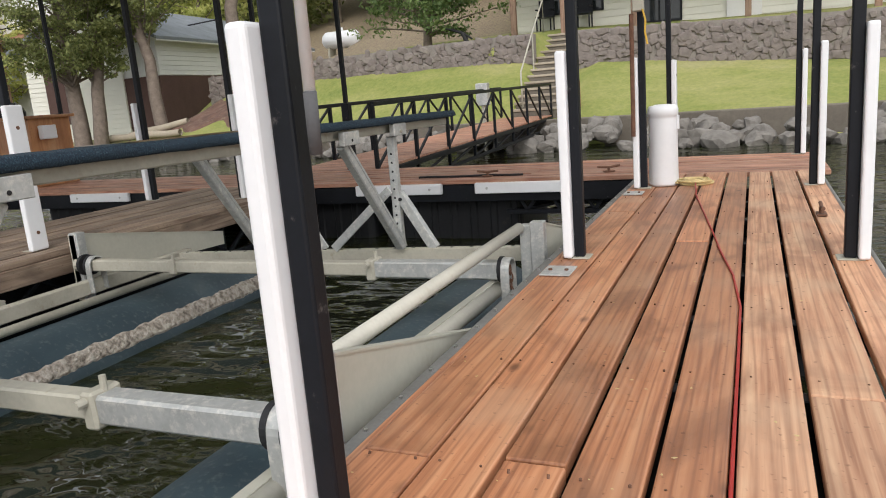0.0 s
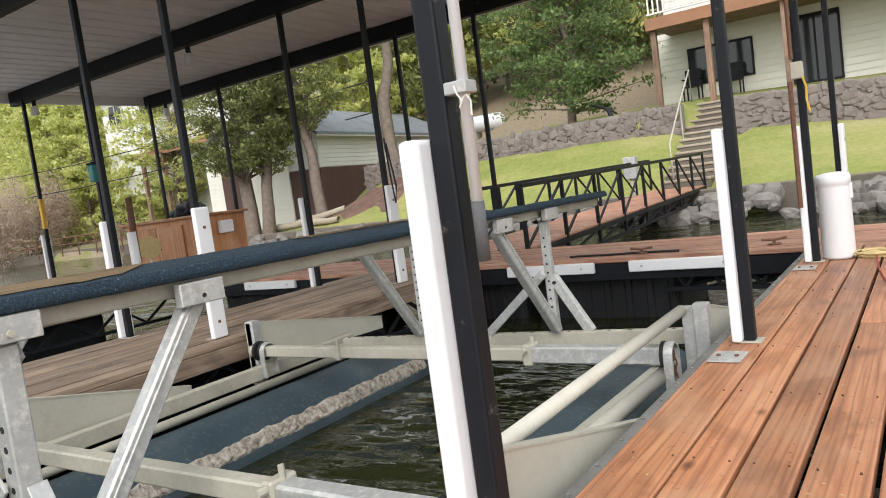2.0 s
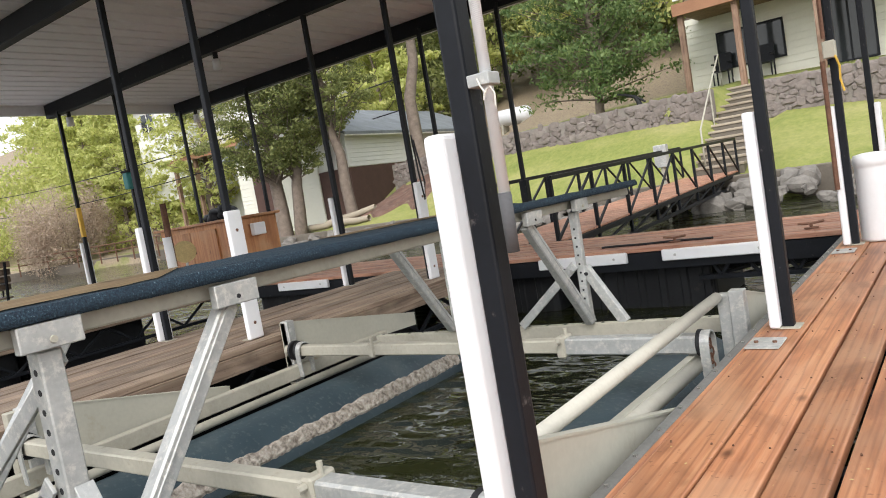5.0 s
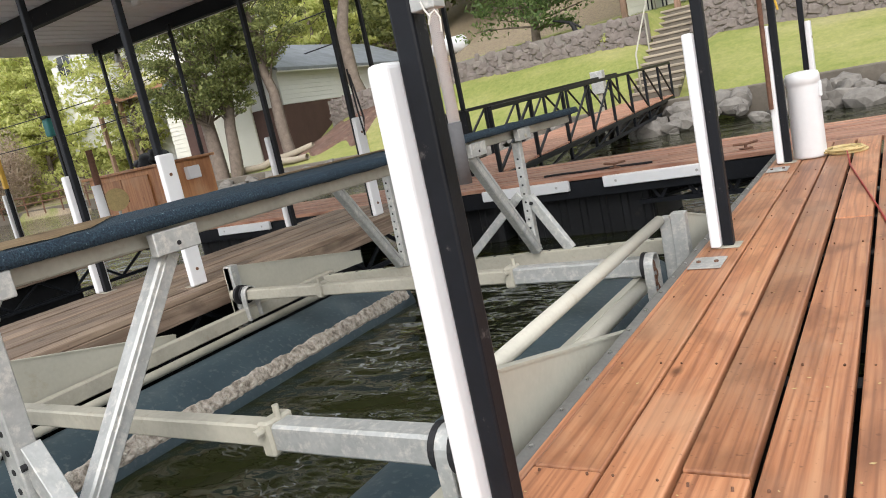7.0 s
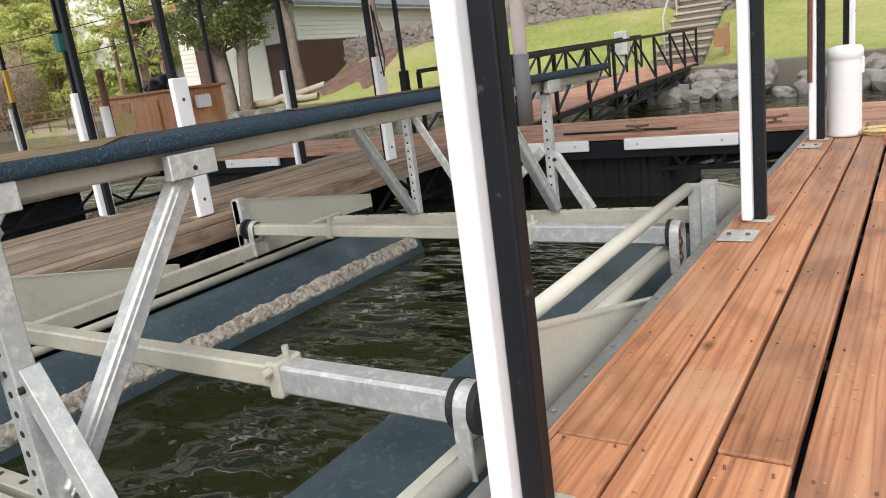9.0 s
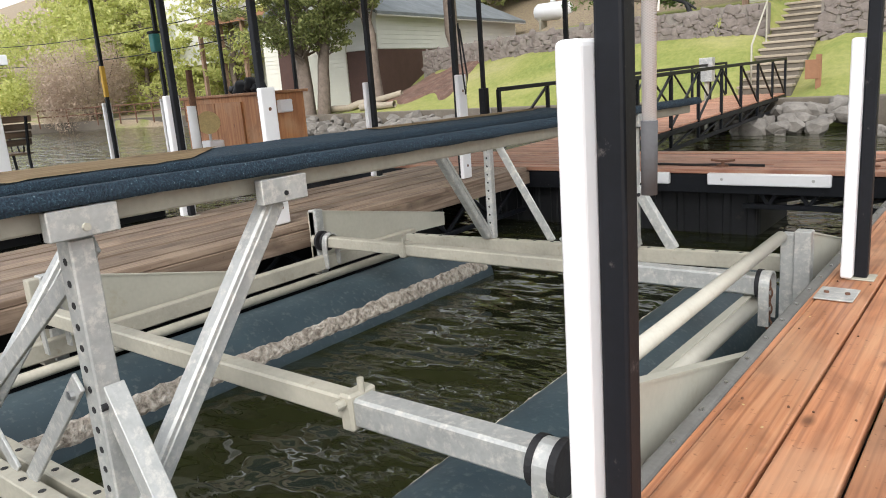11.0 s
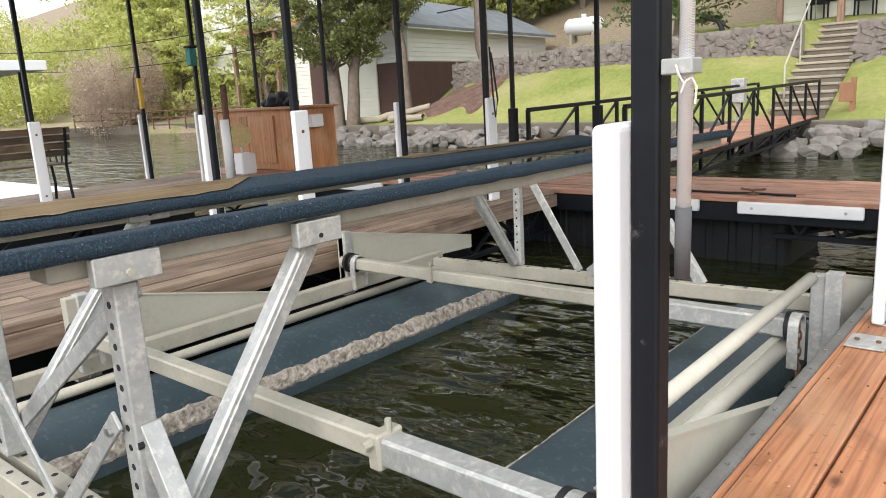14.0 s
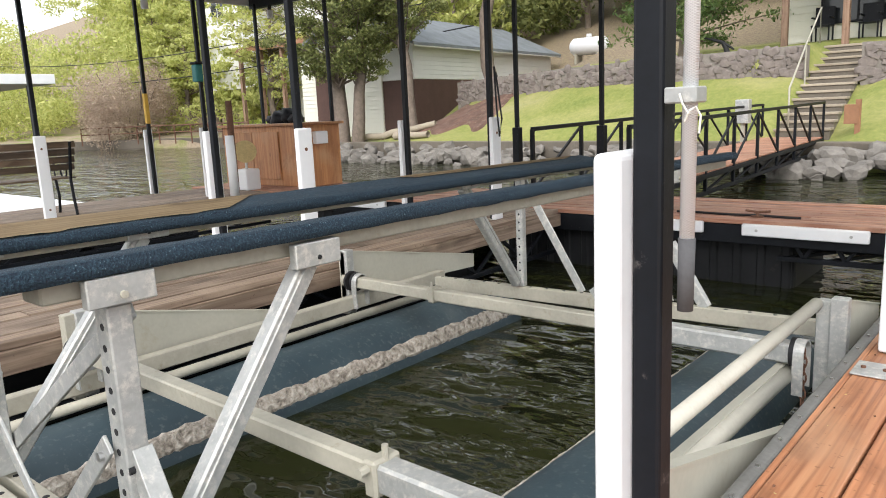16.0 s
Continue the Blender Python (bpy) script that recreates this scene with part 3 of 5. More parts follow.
# ---- posts with their white guards ----
def post(x, y, side, top=2.8, guard=True, gh=0.92, gz=0.0, w=0.046, label="black square steel roof post with a white guard"):
    p = thing("dock_post", label, "post", "roof posts", at=(x, y, 0))
    part("shaft", box(-w / 2, w / 2, -w / 2, w / 2, 0.006, top, 0.006, 2), "black", p)
    if guard:
        a, b = (-w / 2 - 0.044, -w / 2 - 0.001) if side < 0 else (w / 2 + 0.001, w / 2 + 0.044)
        g = part("guard", box(a, b, -0.062, 0.062, gz + 0.006, gh, 0.011, 3), "white", p, "white vinyl bumper strip")
        for z in (0.12, gh - 0.14):
            e = a if side < 0 else b
            part("bolt", rod((e - side * 0.002, 0, z), (e + side * 0.003, 0, z), 0.012, n=10), "rust", g)
    part("base_plate", box(-0.05, 0.05, -0.05, 0.05, 0.001, 0.006, 0.002), "galv_old", p)
    if side < 0 and x > -1 and -1 < y < 3:
        part("bolt_plate", box(-0.1, 0.03, -0.36, -0.2, 0.003, 0.009, 0.002), "galv", p)
        for q in (-0.07, 0.0):
            part("bolt", rod((q, -0.28, 0.008), (q, -0.28, 0.016), 0.009, n=8), "rust", p)
    return p


ROOF = 2.75
for x, y in ((0.024, -2.167), (0.033, 0.0), (0.033, 2.17)):
    post(x, y, -1)
post(0.033, 3.98, 1)
for y in (0.04, 2.15, 4.1):
    post(1.122, y, 1)
for x, s in ((-3.5, 1), (-4.53, -1)):
    for y in (-0.02, 2.12):
        post(x, y, s)
post(-8.05, 0.04, 1)
post(-8.25, 2.2, -1)
post(-9.55, 2.1, -1)
for x in (-9.68, -7.98, -4.64, -3.51):
    p = post(x, BACK - 0.06, 1, guard=False, label="black square steel post at the back of the walkway")
    if x > -5:
        part("sleeve", box(-0.045, 0.045, -0.045, 0.045, 0.007, 0.76, 0.008, 2), "black", p, "thicker black sleeve round the foot")

# ---- roof over the slips ----
roof = thing("boat_dock_roof", "pale ribbed metal roof on black beams", "roof", kind="structure")
own = bmesh.new()
X0, X1, Y0, Y1, RZ = -9.95, 0.25, -1.3, 4.75, ROOF + 0.2
prev = None
x = X0
prof = []
while x < X1:
    prof += [(x, 0), (x + 0.2, 0), (x + 0.205, 0.04), (x + 0.25, 0.04), (x + 0.255, 0)]
    x += 0.26
for px, pz in prof:
    cur = [own.verts.new((px, yy, RZ + pz + zz)) for zz in (0, 0.004) for yy in (Y0, Y1)]
    if prev:
        own.faces.new((prev[0], cur[0], cur[1], prev[1]))
        own.faces.new((prev[2], prev[3], cur[3], cur[2]))
    prev = cur
part("ribbed_sheet", own, "roofmetal", roof)
for y in (0.0, 2.14, BACK + 0.05):
    part("beam", box(X0 + 0.06, X1 - 0.05, y - 0.05, y + 0.05, ROOF, ROOF + 0.195, 0.005), "black", roof)
part("edge_trim", box(X0 - 0.02, X0 + 0.02, Y0, Y1, ROOF + 0.06, RZ + 0.04, 0.005), "roofmetal", roof)
part("edge_trim", box(X0, X1, Y1 - 0.02, Y1 + 0.02, ROOF + 0.1, RZ + 0.04, 0.005), "roofmetal", roof)

# dock bumpers under the walkway's edge
def bumper(x0, x1, y, z=-0.075):
    b = thing("dock_bumper", "white vinyl bumper board along the walkway edge", "bumper", "white bumpers")
    part("board", box(x0, x1, y - 0.05, y - 0.002, z - 0.05, z + 0.05, 0.012, 3), "white", b)
    for x in (x0 + 0.12, x1 - 0.12):
        part("bolt", rod((x, y - 0.049, z), (x, y - 0.054, z), 0.012, n=10), "chrome", b)


bumper(-1.555, -0.627, FRONT + 0.018)
bumper(-2.78, -1.878, FRONT + 0.018)
bumper(-6.6, -5.7, FRONT + 0.018)

# ---- boat lift ----
lift = thing("boat_lift", "galvanised floating boat lift with blue tanks and carpeted bunks", "boat lift")


def lift_tank(cx, y0, y1, r=0.3, zc=-0.63, inner=1):
    own = bmesh.new()
    n = 40
    rings = []
    ends = [(y0, 0.35), (y0 + 0.02, 0.8), (y0 + 0.07, 1.0)]
    ys = ends + [(y0 + 0.07 + (y1 - y0 - 0.14) * k / 20, 1.0) for k in range(1, 20)] + [(y1 - 0.07, 1.0), (y1 - 0.02, 0.8), (y1, 0.35)]
    for y, k in ys:
        rings.append([own.verts.new((cx + r * k * math.cos(2 * math.pi * i / n), y, zc + r * k * math.sin(2 * math.pi * i / n))) for i in range(n)])
    for a, b in zip(rings, rings[1:]):
        for i in range(n):
            own.faces.new((a[i], b[i], b[(i + 1) % n], a[(i + 1) % n]))
    own.faces.new(rings[0])
    own.faces.new(rings[-1][::-1])
    bmesh.ops.recalc_face_normals(own, faces=own.faces)
    t = part("tank", own, "tank", lift, "dull blue cylindrical flotation tank", smooth=True)
    # dried scale along the old waterline
    own = bmesh.new()
    rnd = random.Random(int(cx * 10))
    steps = int((y1 - y0 - 0.2) / 0.025)
    prev = None
    for k in range(steps + 1):
        y = y0 + 0.1 + 0.025 * k
        hi = 39 + 3 * noise.noise((y * 2, 0, cx)) + 3 * noise.noise((y * 11, 3, cx)) + rnd.uniform(-1, 1)
        lo = 20 + 2 * noise.noise((y * 3, 7, cx)) + rnd.uniform(-1, 1)
        cur = []
        for j in range(9):
            a = radians(lo + (hi - lo) * j / 8)
            rr = r + (0.0 if j in (0, 8) else 0.006 + 0.009 * abs(noise.noise((y * 16, j * 1.3, cx))) + rnd.uniform(0, 0.004))
            cur.append(own.verts.new((cx + inner * rr * math.cos(a), y, zc + rr * math.sin(a))))
        if prev:
            for j in range(8):
                own.faces.new((prev[j], cur[j], cur[j + 1], prev[j + 1]))
        prev = cur
    bmesh.ops.recalc_face_normals(own, faces=own.faces)
    part("scale_band", own, "crust", t, "pale crusted band of dried scale")
    return t


lift_tank(-2.89, -3.3, 1.3, inner=1)
lift_tank(-0.8, -3.3, 1.3, inner=-1)


def cross_tube(a, b, split, name="cross_tube", clips=()):
    """Telescoping square tube with a bolted clamp where the thin piece enters the thick one."""
    a, b = Vector(a), Vector(b)
    m = a + (b - a) * split
    t = part(name, bar(a, m, 0.066, 0.07, 0.007), "galv_old", lift, "weathered galvanised square tube")
    part("outer_sleeve", bar(m, b, 0.08, 0.085, 0.009), "galv", t)
    d = (b - a).normalized()
    part("clamp", bar(m - d * 0.02, m + d * 0.03, 0.104, 0.11, 0.008), "galv_old", t)
    part("bolt", rod(m + Vector((0, -0.02, 0.03)) , m + Vector((0, -0.085, 0.03)), 0.014, n=8), "galv_old", t)
    part("bolt", rod(m + Vector((0.02, 0, 0)), m + Vector((0.02, 0, 0.09)), 0.01, n=8), "galv_old", t)
    for k in clips:
        c = a + (b - a) * k
        part("clamp", bar(c - d * 0.02, c + d * 0.03, 0.088, 0.094, 0.008), "galv_old", t)
        part("bolt", rod(c + Vector((0.02, -0.04, -0.03)), c + Vector((0.02, -0.04, 0.085)), 0.008, n=8), "galv_old", t)
    return t


cross_tube((-3.05, -1.78, -0.06), (-0.31, -1.89, 0.024), 0.78)
cross_tube((-3.08, 0.02, -0.095), (-0.33, -0.05, -0.055), 0.745, clips=(0.26,))


def perforated(name, a, b, w, h, up, parent, material="galv", step=0.06, r=0.011, skip=0.05):
    """A channel of steel with a row of dark discs standing for round holes on both side faces."""
    t = part(name, bar(a, b, w, h, 0.004), material, parent)
    own = bmesh.new()
    m, n = along(a, b)
    k = skip
    while k < n - skip:
        for s in (1, -1):
            if up == "x":
                q0, q1 = Vector((s * w / 2 * 0.9, 0, k)), Vector((s * (w / 2 + 0.0012), 0, k))
            else:
                q0, q1 = Vector((0, s * h / 2 * 0.9, k)), Vector((0, s * (h / 2 + 0.0012), k))
            rod(m @ q0, m @ q1, r, n=8, bm=own)
        k += step
    # solid black discs: the shade inside the holes is put into their colour
    tagged(part("hole", own, "rubber", t), kind="stuff")
    return t


perforated("perforated_beam", (-2.78, 0.5, -0.163), (-0.38, 0.5, -0.1), 0.05, 0.08, "y", lift, "galv_old", 0.12)
perforated("perforated_beam", (-2.7, -2.425, -0.17), (-0.45, -2.425, -0.125), 0.05, 0.08, "y", lift, "galv_old", 0.12)
perforated("perforated_beam", (-2.7, -2.51, -0.16), (-0.45, -2.51, -0.11), 0.05, 0.08, "y", lift, "galv_old", 0.12)


def bunk_z(y):
    """The bunks lie a little lower towards the far end."""
    return -0.0115 * (y + 2.45)


def leg_set(y, x, out, ydir, braces=True, lw=0.064, foot=-0.1, short=True, reach=0.0):
    """An upright with its braces; out: towards the other bunk, ydir: where the long strut runs."""
    dz = bunk_z(y)
    leg = perforated("leg", (x, y, foot), (x, y, 0.6 + dz), lw, lw * 0.9, "y", lift, "galv", 0.05, lw * 0.14)
    part("cap", box(x + 0.03, x + 0.062, y - 0.078, y + 0.078, 0.606 + dz, 0.672 + dz, 0.003), "galv", leg)
    part("bolt", rod((x + 0.06, y, 0.628 + dz), (x + 0.07, y, 0.628 + dz), 0.009, n=8), "galv_old", leg)
    if short:
        part("brace", bar((x + out * 0.02, y - 0.042, 0.27), (x + out * 0.43, y - 0.042, foot), 0.01, 0.05, 0.002), "galv", leg)
        part("bolt", rod((x + out * 0.05, y - 0.047, 0.235), (x + out * 0.05, y - 0.058, 0.235), 0.012, n=8), "chrome", leg)
    if reach:
        part("brace", bar((x, y + 0.042, 0.58 + dz), (x + out * reach, y + 0.042, foot), 0.012, 0.05, 0.002), "galv", leg)
    if short:
        gusset = part("gusset", bar((x - out * 0.01, y + 0.012, 0.245), (x - out * 0.21, y + 0.012, foot), 0.05, 0.052, 0.002), "galv", leg)
        part("bolt", rod((x - out * 0.03, y - 0.012, 0.21), (x - out * 0.03, y - 0.026, 0.21), 0.01, n=8), "rubber", gusset)
    if not braces:
        return
    top = y + 0.55 * ydir
    tz = 0.6 + bunk_z(top)
    strut = part("strut", bar((x, top, tz), (x - out * 0.02, y + 0.03 * ydir, foot + 0.02), 0.05, 0.062, 0.006), "galv", lift, "bright diagonal steel strut")
    part("rib", bar((x + 0.026, top - 0.012 * ydir, tz), (x + 0.026 - out * 0.02, y + 0.018 * ydir, foot + 0.02), 0.008, 0.008, 0.002), "galv", strut)
    part("cap", box(x + 0.03, x + 0.062, top - 0.078, top + 0.078, tz - 0.006, tz + 0.062, 0.003), "galv", strut)
    part("bolt", rod((x + 0.06, top, tz + 0.018), (x + 0.065, top, tz + 0.018), 0.007, n=8), "rubber", strut)


leg_set(-2.45, -1.13, -1, 1, reach=1.08)
leg_set(0.5, -1.13, -1, -1, lw=0.048, foot=-0.08)
leg_set(-2.45, -2.07, 1, 1)
leg_set(0.5, -2.07, 1, -1, lw=0.048, foot=-0.1, short=False, reach=0.4)


def bunk(xo, xi, zo, zi, y0, y1, worn):
    """A carpeted plank, canted, on a steel channel."""
    xm = (xo + xi) / 2
    dz = zo - 0.715
    tilt = Matrix.Translation((0, -2.45, 0.6)) @ Matrix.Rotation(-0.0115, 4, "X") @ Matrix.Translation((0, 2.45, -0.6))
    t = part("bunk", box(xm - 0.05, xm + 0.05, -2.6, y1, 0.622 + dz, 0.672 + dz, 0.005, 1, None, tilt), "galv_old", lift, "carpeted bunk on a steel channel")
    slope = math.atan2(zo - zi, abs(xo - xi)) * (1 if xo > xi else -1)
    w = math.hypot(xo - xi, zo - zi)
    m = tilt @ Matrix.Translation((xm, 0, (zo + zi) / 2 - 0.02)) @ Matrix.Rotation(-slope, 4, "Y")
    own = bmesh.new()
    rnd = random.Random(3)
    n = int((y1 - y0) / 0.05)
    sec = [(-0.5, -1), (-0.5, 0), (-0.47, 0.8), (-0.4, 1), (-0.2, 1.04), (0, 1.0), (0.2, 1.04), (0.4, 1), (0.47, 0.8), (0.5, 0), (0.5, -1)]
    prev = None
    for k in range(n + 1):
        y = y0 - 0.03 + (y1 - y0 + 0.06) * k / n
        cur = []
        for a, b in sec:
            j = 0.004 * noise.noise((y * 9, a * 7, b * 3 + xo))
            cur.append(own.verts.new(m @ Vector((a * w + j, y, b * 0.021 + j))))
        if prev:
            for i in range(len(sec)):
                own.faces.new((prev[i], prev[(i + 1) % len(sec)], cur[(i + 1) % len(sec)], cur[i]))
        else:
            own.faces.new(cur)
        prev = cur
    own.faces.new(prev[::-1])
    bmesh.ops.recalc_face_normals(own, faces=own.faces)
    c = part("carpet", own, "carpet", t, "dark blue speckled marine carpet", smooth=True)
    if worn:
        for ya, yb, lo, hi in worn:
            own = bmesh.new()
            steps = int((yb - ya) / 0.03)
            prev = None
            for k in range(steps + 1):
                y = ya + (yb - ya) * k / steps
                e = 0.05 * noise.noise((y * 6, 1, 1)) + rnd.uniform(-0.012, 0.012)
                taper = min(1, (yb - y) / 0.25, (y - ya) / 0.1 + 0.05)
                cur = [own.verts.new(m @ Vector((q * w, y, 0.026 if abs(q) < 0.42 else 0.0235))) for q in (lo, lo + (hi + e - lo) * max(0.02, taper) * 0.5, lo + (hi + e - lo) * max(0.05, taper))]
                if prev:
                    for i in range(2):
                        own.faces.new((prev[i], prev[i + 1], cur[i + 1], cur[i]))
                prev = cur
            bmesh.ops.solidify(own, geom=own.faces[:], thickness=0.004)
            bmesh.ops.recalc_face_normals(own, faces=own.faces)
            part("bare_board", own, "ply", t, "bare tan board where the carpet has torn away")
    return t


bunk(-1.07, -1.28, 0.715, 0.69, -3.3, 1.32, None)
bunk(-2.18, -1.95, 0.69, 0.664, -3.3, 1.32, [(-3.3, -1.34, -0.45, 0.4), (-0.5, 1.3, -0.45, -0.1)])


# arms, plates and pipes on both sides of the lift
def plate_y(x, y0, y1, zt0, zt1, zb0, zb1, label="pale grey triangular steel plate"):
    p = part("side_plate", prism([(y0, zb0), (y1, zb1), (y1, zt1), (y0, zt0)], 0, x - 0.004, x + 0.004), "sheet", lift, label)
    part("flange", prism([(y0, zt0), (y1, zt1), (y1, zt1 + 0.008), (y0, zt0 + 0.008)], 0, x - 0.03, x + 0.008), "sheet", p)
    part("upright", box(x - 0.05, x + 0.02, y0 - 0.07, y0 - 0.005, zb0 - 0.12, zt0 + 0.02, 0.004), "galv", p)


plate_y(-0.19, -1.8, -0.6, 0.175, -0.15, -0.25, -0.2)
plate_y(-0.22, 0.3, 1.0, 0.1, -0.076, -0.14, -0.16)
plate_y(-3.15, -1.68, -0.53, 0.09, -0.177, -0.2, -0.24)
plate_y(-3.15, 0.07, 1.37, 0.089, -0.16, -0.2, -0.256)
part("pipe", rod((-0.324, 0.23, 0.09), (-0.324, -1.62, 0.09), 0.027, n=16), "pipe", lift, "cream painted round pipe", smooth=True)
part("pipe", rod((-2.99, 0.9, -0.3), (-2.99, -3.0, -0.3), 0.026, n=16), "galv_old", lift, "weathered round pipe", smooth=True)
part("side_channel", box(-3.11, -3.05, -3.0, 0.9, -0.275, -0.185, 0.006), "galv_old", lift)
# arms that swing the tanks: a round cream tube with a flat bar on top
for x, y0, y1, z0, z1 in ((-0.36, -0.03, -1.6, -0.15, -0.12), (-0.3, -1.84, -3.2, -0.13, -0.1)):
    arm = part("lift_arm", rod((x, y0, z0), (x, y1, z1), 0.036, n=18), "pipe", lift, "cream painted tube arm", smooth=True)
    part("flat_bar", bar((x - 0.02, y0 + 0.01, z0 + 0.037), (x - 0.02, y1, z1 + 0.037), 0.035, 0.008, 0.002), "sheet", arm)
part("upright", box(-0.33, -0.25, 0.25, 0.31, -0.33, 0.1, 0.004), "galv", lift, "dull grey steel upright")
for y in (0.03, -1.77):
    part("upright", box(-3.21, -3.15, y - 0.03, y + 0.03, -0.33, 0.1, 0.004), "galv_old", lift)
for x, y, z, way in ((-0.3, -1.89, 0.024, 1), (-0.33, -0.04, -0.055, 1), (-3.03, -1.78, -0.06, -1), (-3.06, 0.02, -0.095, -1)):
    part("collar", rod((x - 0.014, y, z), (x + 0.004, y, z), 0.062, n=24), "rubber", lift)
    if y < -1 or way < 0:
        part("collar", rod((x + way * 0.045, y, z), (x + way * 0.065, y, z), 0.066, n=24), "rubber", lift)
    loop = [(x + 0.024, y + 0.055 * math.cos(a), z + 0.055 * math.sin(a)) for a in [math.pi * k / 10 for k in range(11)]]
    loop = [(x + 0.024, y + 0.055, z - 0.16)] + loop + [(x + 0.024, y - 0.055, z - 0.06), (x + 0.024, y - 0.05, z - 0.17)]
    part("hanger", strap(loop, 0.042, 0.008), "galv", lift)
    if way < 0:
        part("hub", rod((x + way * 0.06, y, z), (x + way * 0.12, y, z), 0.045, n=16), "galv_old", lift, smooth=False)

# ---- shade pole strapped to the front post ----
pole = thing("push_pole", "white ridged pole with a grey grip clipped to the post", "pole")
own = rod((0.08, -2.18, 0.8), (0.09, -2.18, 2.2), 0.0102, n=20)
part("shaft", own, "mesh_sleeve", pole, smooth=True)
own = rod((0.079, -2.18, 0.695), (0.08, -2.18, 0.8), 0.0112, 0.0118, n=16)
part("grip", own, "grip", pole, "grey foam grip", smooth=True)
part("clip", box(0.052, 0.097, -2.199, -2.161, 0.985, 1.007, 0.002), "galv", pole, "bent metal clip")
part("cord", tube_path([(0.075, -2.201, 0.998), (0.08, -2.203, 0.985), (0.088, -2.203, 0.972), (0.083, -2.203, 0.96), (0.09, -2.201, 0.976), (0.097, -2.199, 0.98), (0.103, -2.197, 0.968), (0.101, -2.197, 0.945)], 0.0016, 6), "rope", pole, "knotted white cord")

# ---- things on the near dock ----
can = thing("white_canister", "tall white plastic canister with a lid beside the post", "container", at=(0.155, 2.3, 0))
own = bmesh.new()
prof = [(0.0, 0.002), (0.1, 0.002), (0.105, 0.02), (0.1, 0.48), (0.103, 0.5), (0.108, 0.505), (0.108, 0.55), (0.098, 0.572), (0.05, 0.582), (0, 0.583)]
rings = [[own.verts.new((r * math.cos(2 * math.pi * k / 28), r * math.sin(2 * math.pi * k / 28), z)) for k in range(28)] for r, z in prof if r > 0]
for a, b in zip(rings, rings[1:]):
    for k in range(28):
        own.faces.new((a[k], a[(k + 1) % 28], b[(k + 1) % 28], b[k]))
own.faces.new(rings[0][::-1])
own.faces.new(rings[-1])
part("body", own, "plastic_white", can, smooth=True)
part("latch", box(0.096, 0.112, -0.03, 0.03, 0.4, 0.5, 0.004), "plastic_white", can)

hose = thing("coiled_cord", "flat coil of tan cord lying on the deck", "rope coil", at=(0.37, 2.3, 0))
pts = []
for k in range(200):
    a = k * 0.22
    r = 0.03 + 0.11 * (k % 66) / 66
    pts.append((r * math.cos(a), r * math.sin(a), 0.012 + 0.011 * (k // 66)))
part("coil", tube_path(pts, 0.008, 6), "straw", hose)
cord = thing("red_power_cord", "red cord running along a board gap", "cord")
pts = [(0.38, 2.2, 0.03), (0.42, 1.7, 0.012), (0.5, 1.1, 0.01), (0.58, 0.5, 0.009), (0.63, 0.1, 0.009), (0.69, -0.3, 0.008), (0.722, -0.7, 0.004), (0.724, -1.2, 0.0), (0.724, -2, 0.0), (0.724, -3, 0.0)]
fine = []
for (a, b) in zip(pts, pts[1:]):
    for k in range(6):
        fine.append(tuple(Vector(a).lerp(Vector(b), k / 6)))
part("cable", tube_path(fine, 0.0045, 6), "red", cord)

# ---- cabinet and bench on the far finger ----
cab = thing("dock_cabinet", "brown plywood storage cabinet with two doors", "cabinet", at=(-9.9, 3.48, 0))
part("body", box(0.03, 2.08, 0.02, 0.66, 0.003, 0.88, 0.006), "cabinet", cab)
part("top", box(-0.04, 2.15, -0.06, 0.7, 0.88, 0.92, 0.006), "cabinet", cab)
for k in range(2):
    d = part("door", box(0.2 + 0.64 * k, 0.83 + 0.64 * k, -0.006, 0.018, 0.1, 0.8, 0.004), "cabinet", cab)
    part("knob", rod((0.77 + 0.13 * k, -0.008, 0.48), (0.77 + 0.13 * k, -0.034, 0.48), 0.018, n=10), "black", d)
out = thing("outlet_box", "white weatherproof outlet box on the cabinet side", "outlet", at=(-7.815, 3.72, 0.7))
part("cover", box(0, 0.09, -0.1, 0.12, -0.09, 0.09, 0.015, 2), "plastic_white", out)
tarp = thing("black_bundle", "black folded cover lying on the cabinet", "cover", at=(-8.75, 3.8, 0.92))
for k, (dx, dy, r) in enumerate(((0, 0, 0.13), (0.2, 0.05, 0.15), (-0.18, 0.02, 0.11), (0.36, 0.0, 0.1))):
    part("fold", rock(None, (dx, dy, r * 0.55), r * 1.1, 300 + k), "bucket_rope", tarp, smooth=True)

bench = thing("park_bench", "dark slatted bench with black cast-iron ends", "bench", at=(-8.5, 0.42, 0))
for yy in (0.0, -1.3):
    e = part("end_frame", tube_path([(0.28, yy, 0), (0.24, yy, 0.2), (0.22, yy, 0.4), (0.27, yy, 0.62), (0.32, yy, 0.84)], 0.018, 6), "black", bench, "scrolled cast-iron end")
    part("front_leg", tube_path([(-0.2, yy, 0), (-0.16, yy, 0.2), (-0.2, yy, 0.4), (-0.2, yy, 0.6), (0.0, yy, 0.62), (0.26, yy, 0.6)], 0.017, 6), "black", e)
    part("scroll", tube_path([(0.05 + 0.08 * math.cos(a / 3), yy, 0.5 + 0.08 * math.sin(a / 3)) for a in range(20)], 0.01, 5), "black", e)
for k in range(5):
    part("seat_slat", box(-0.2 + 0.09 * k, -0.13 + 0.09 * k, -1.4, 0.06, 0.42, 0.44, 0.004), "bench", bench)
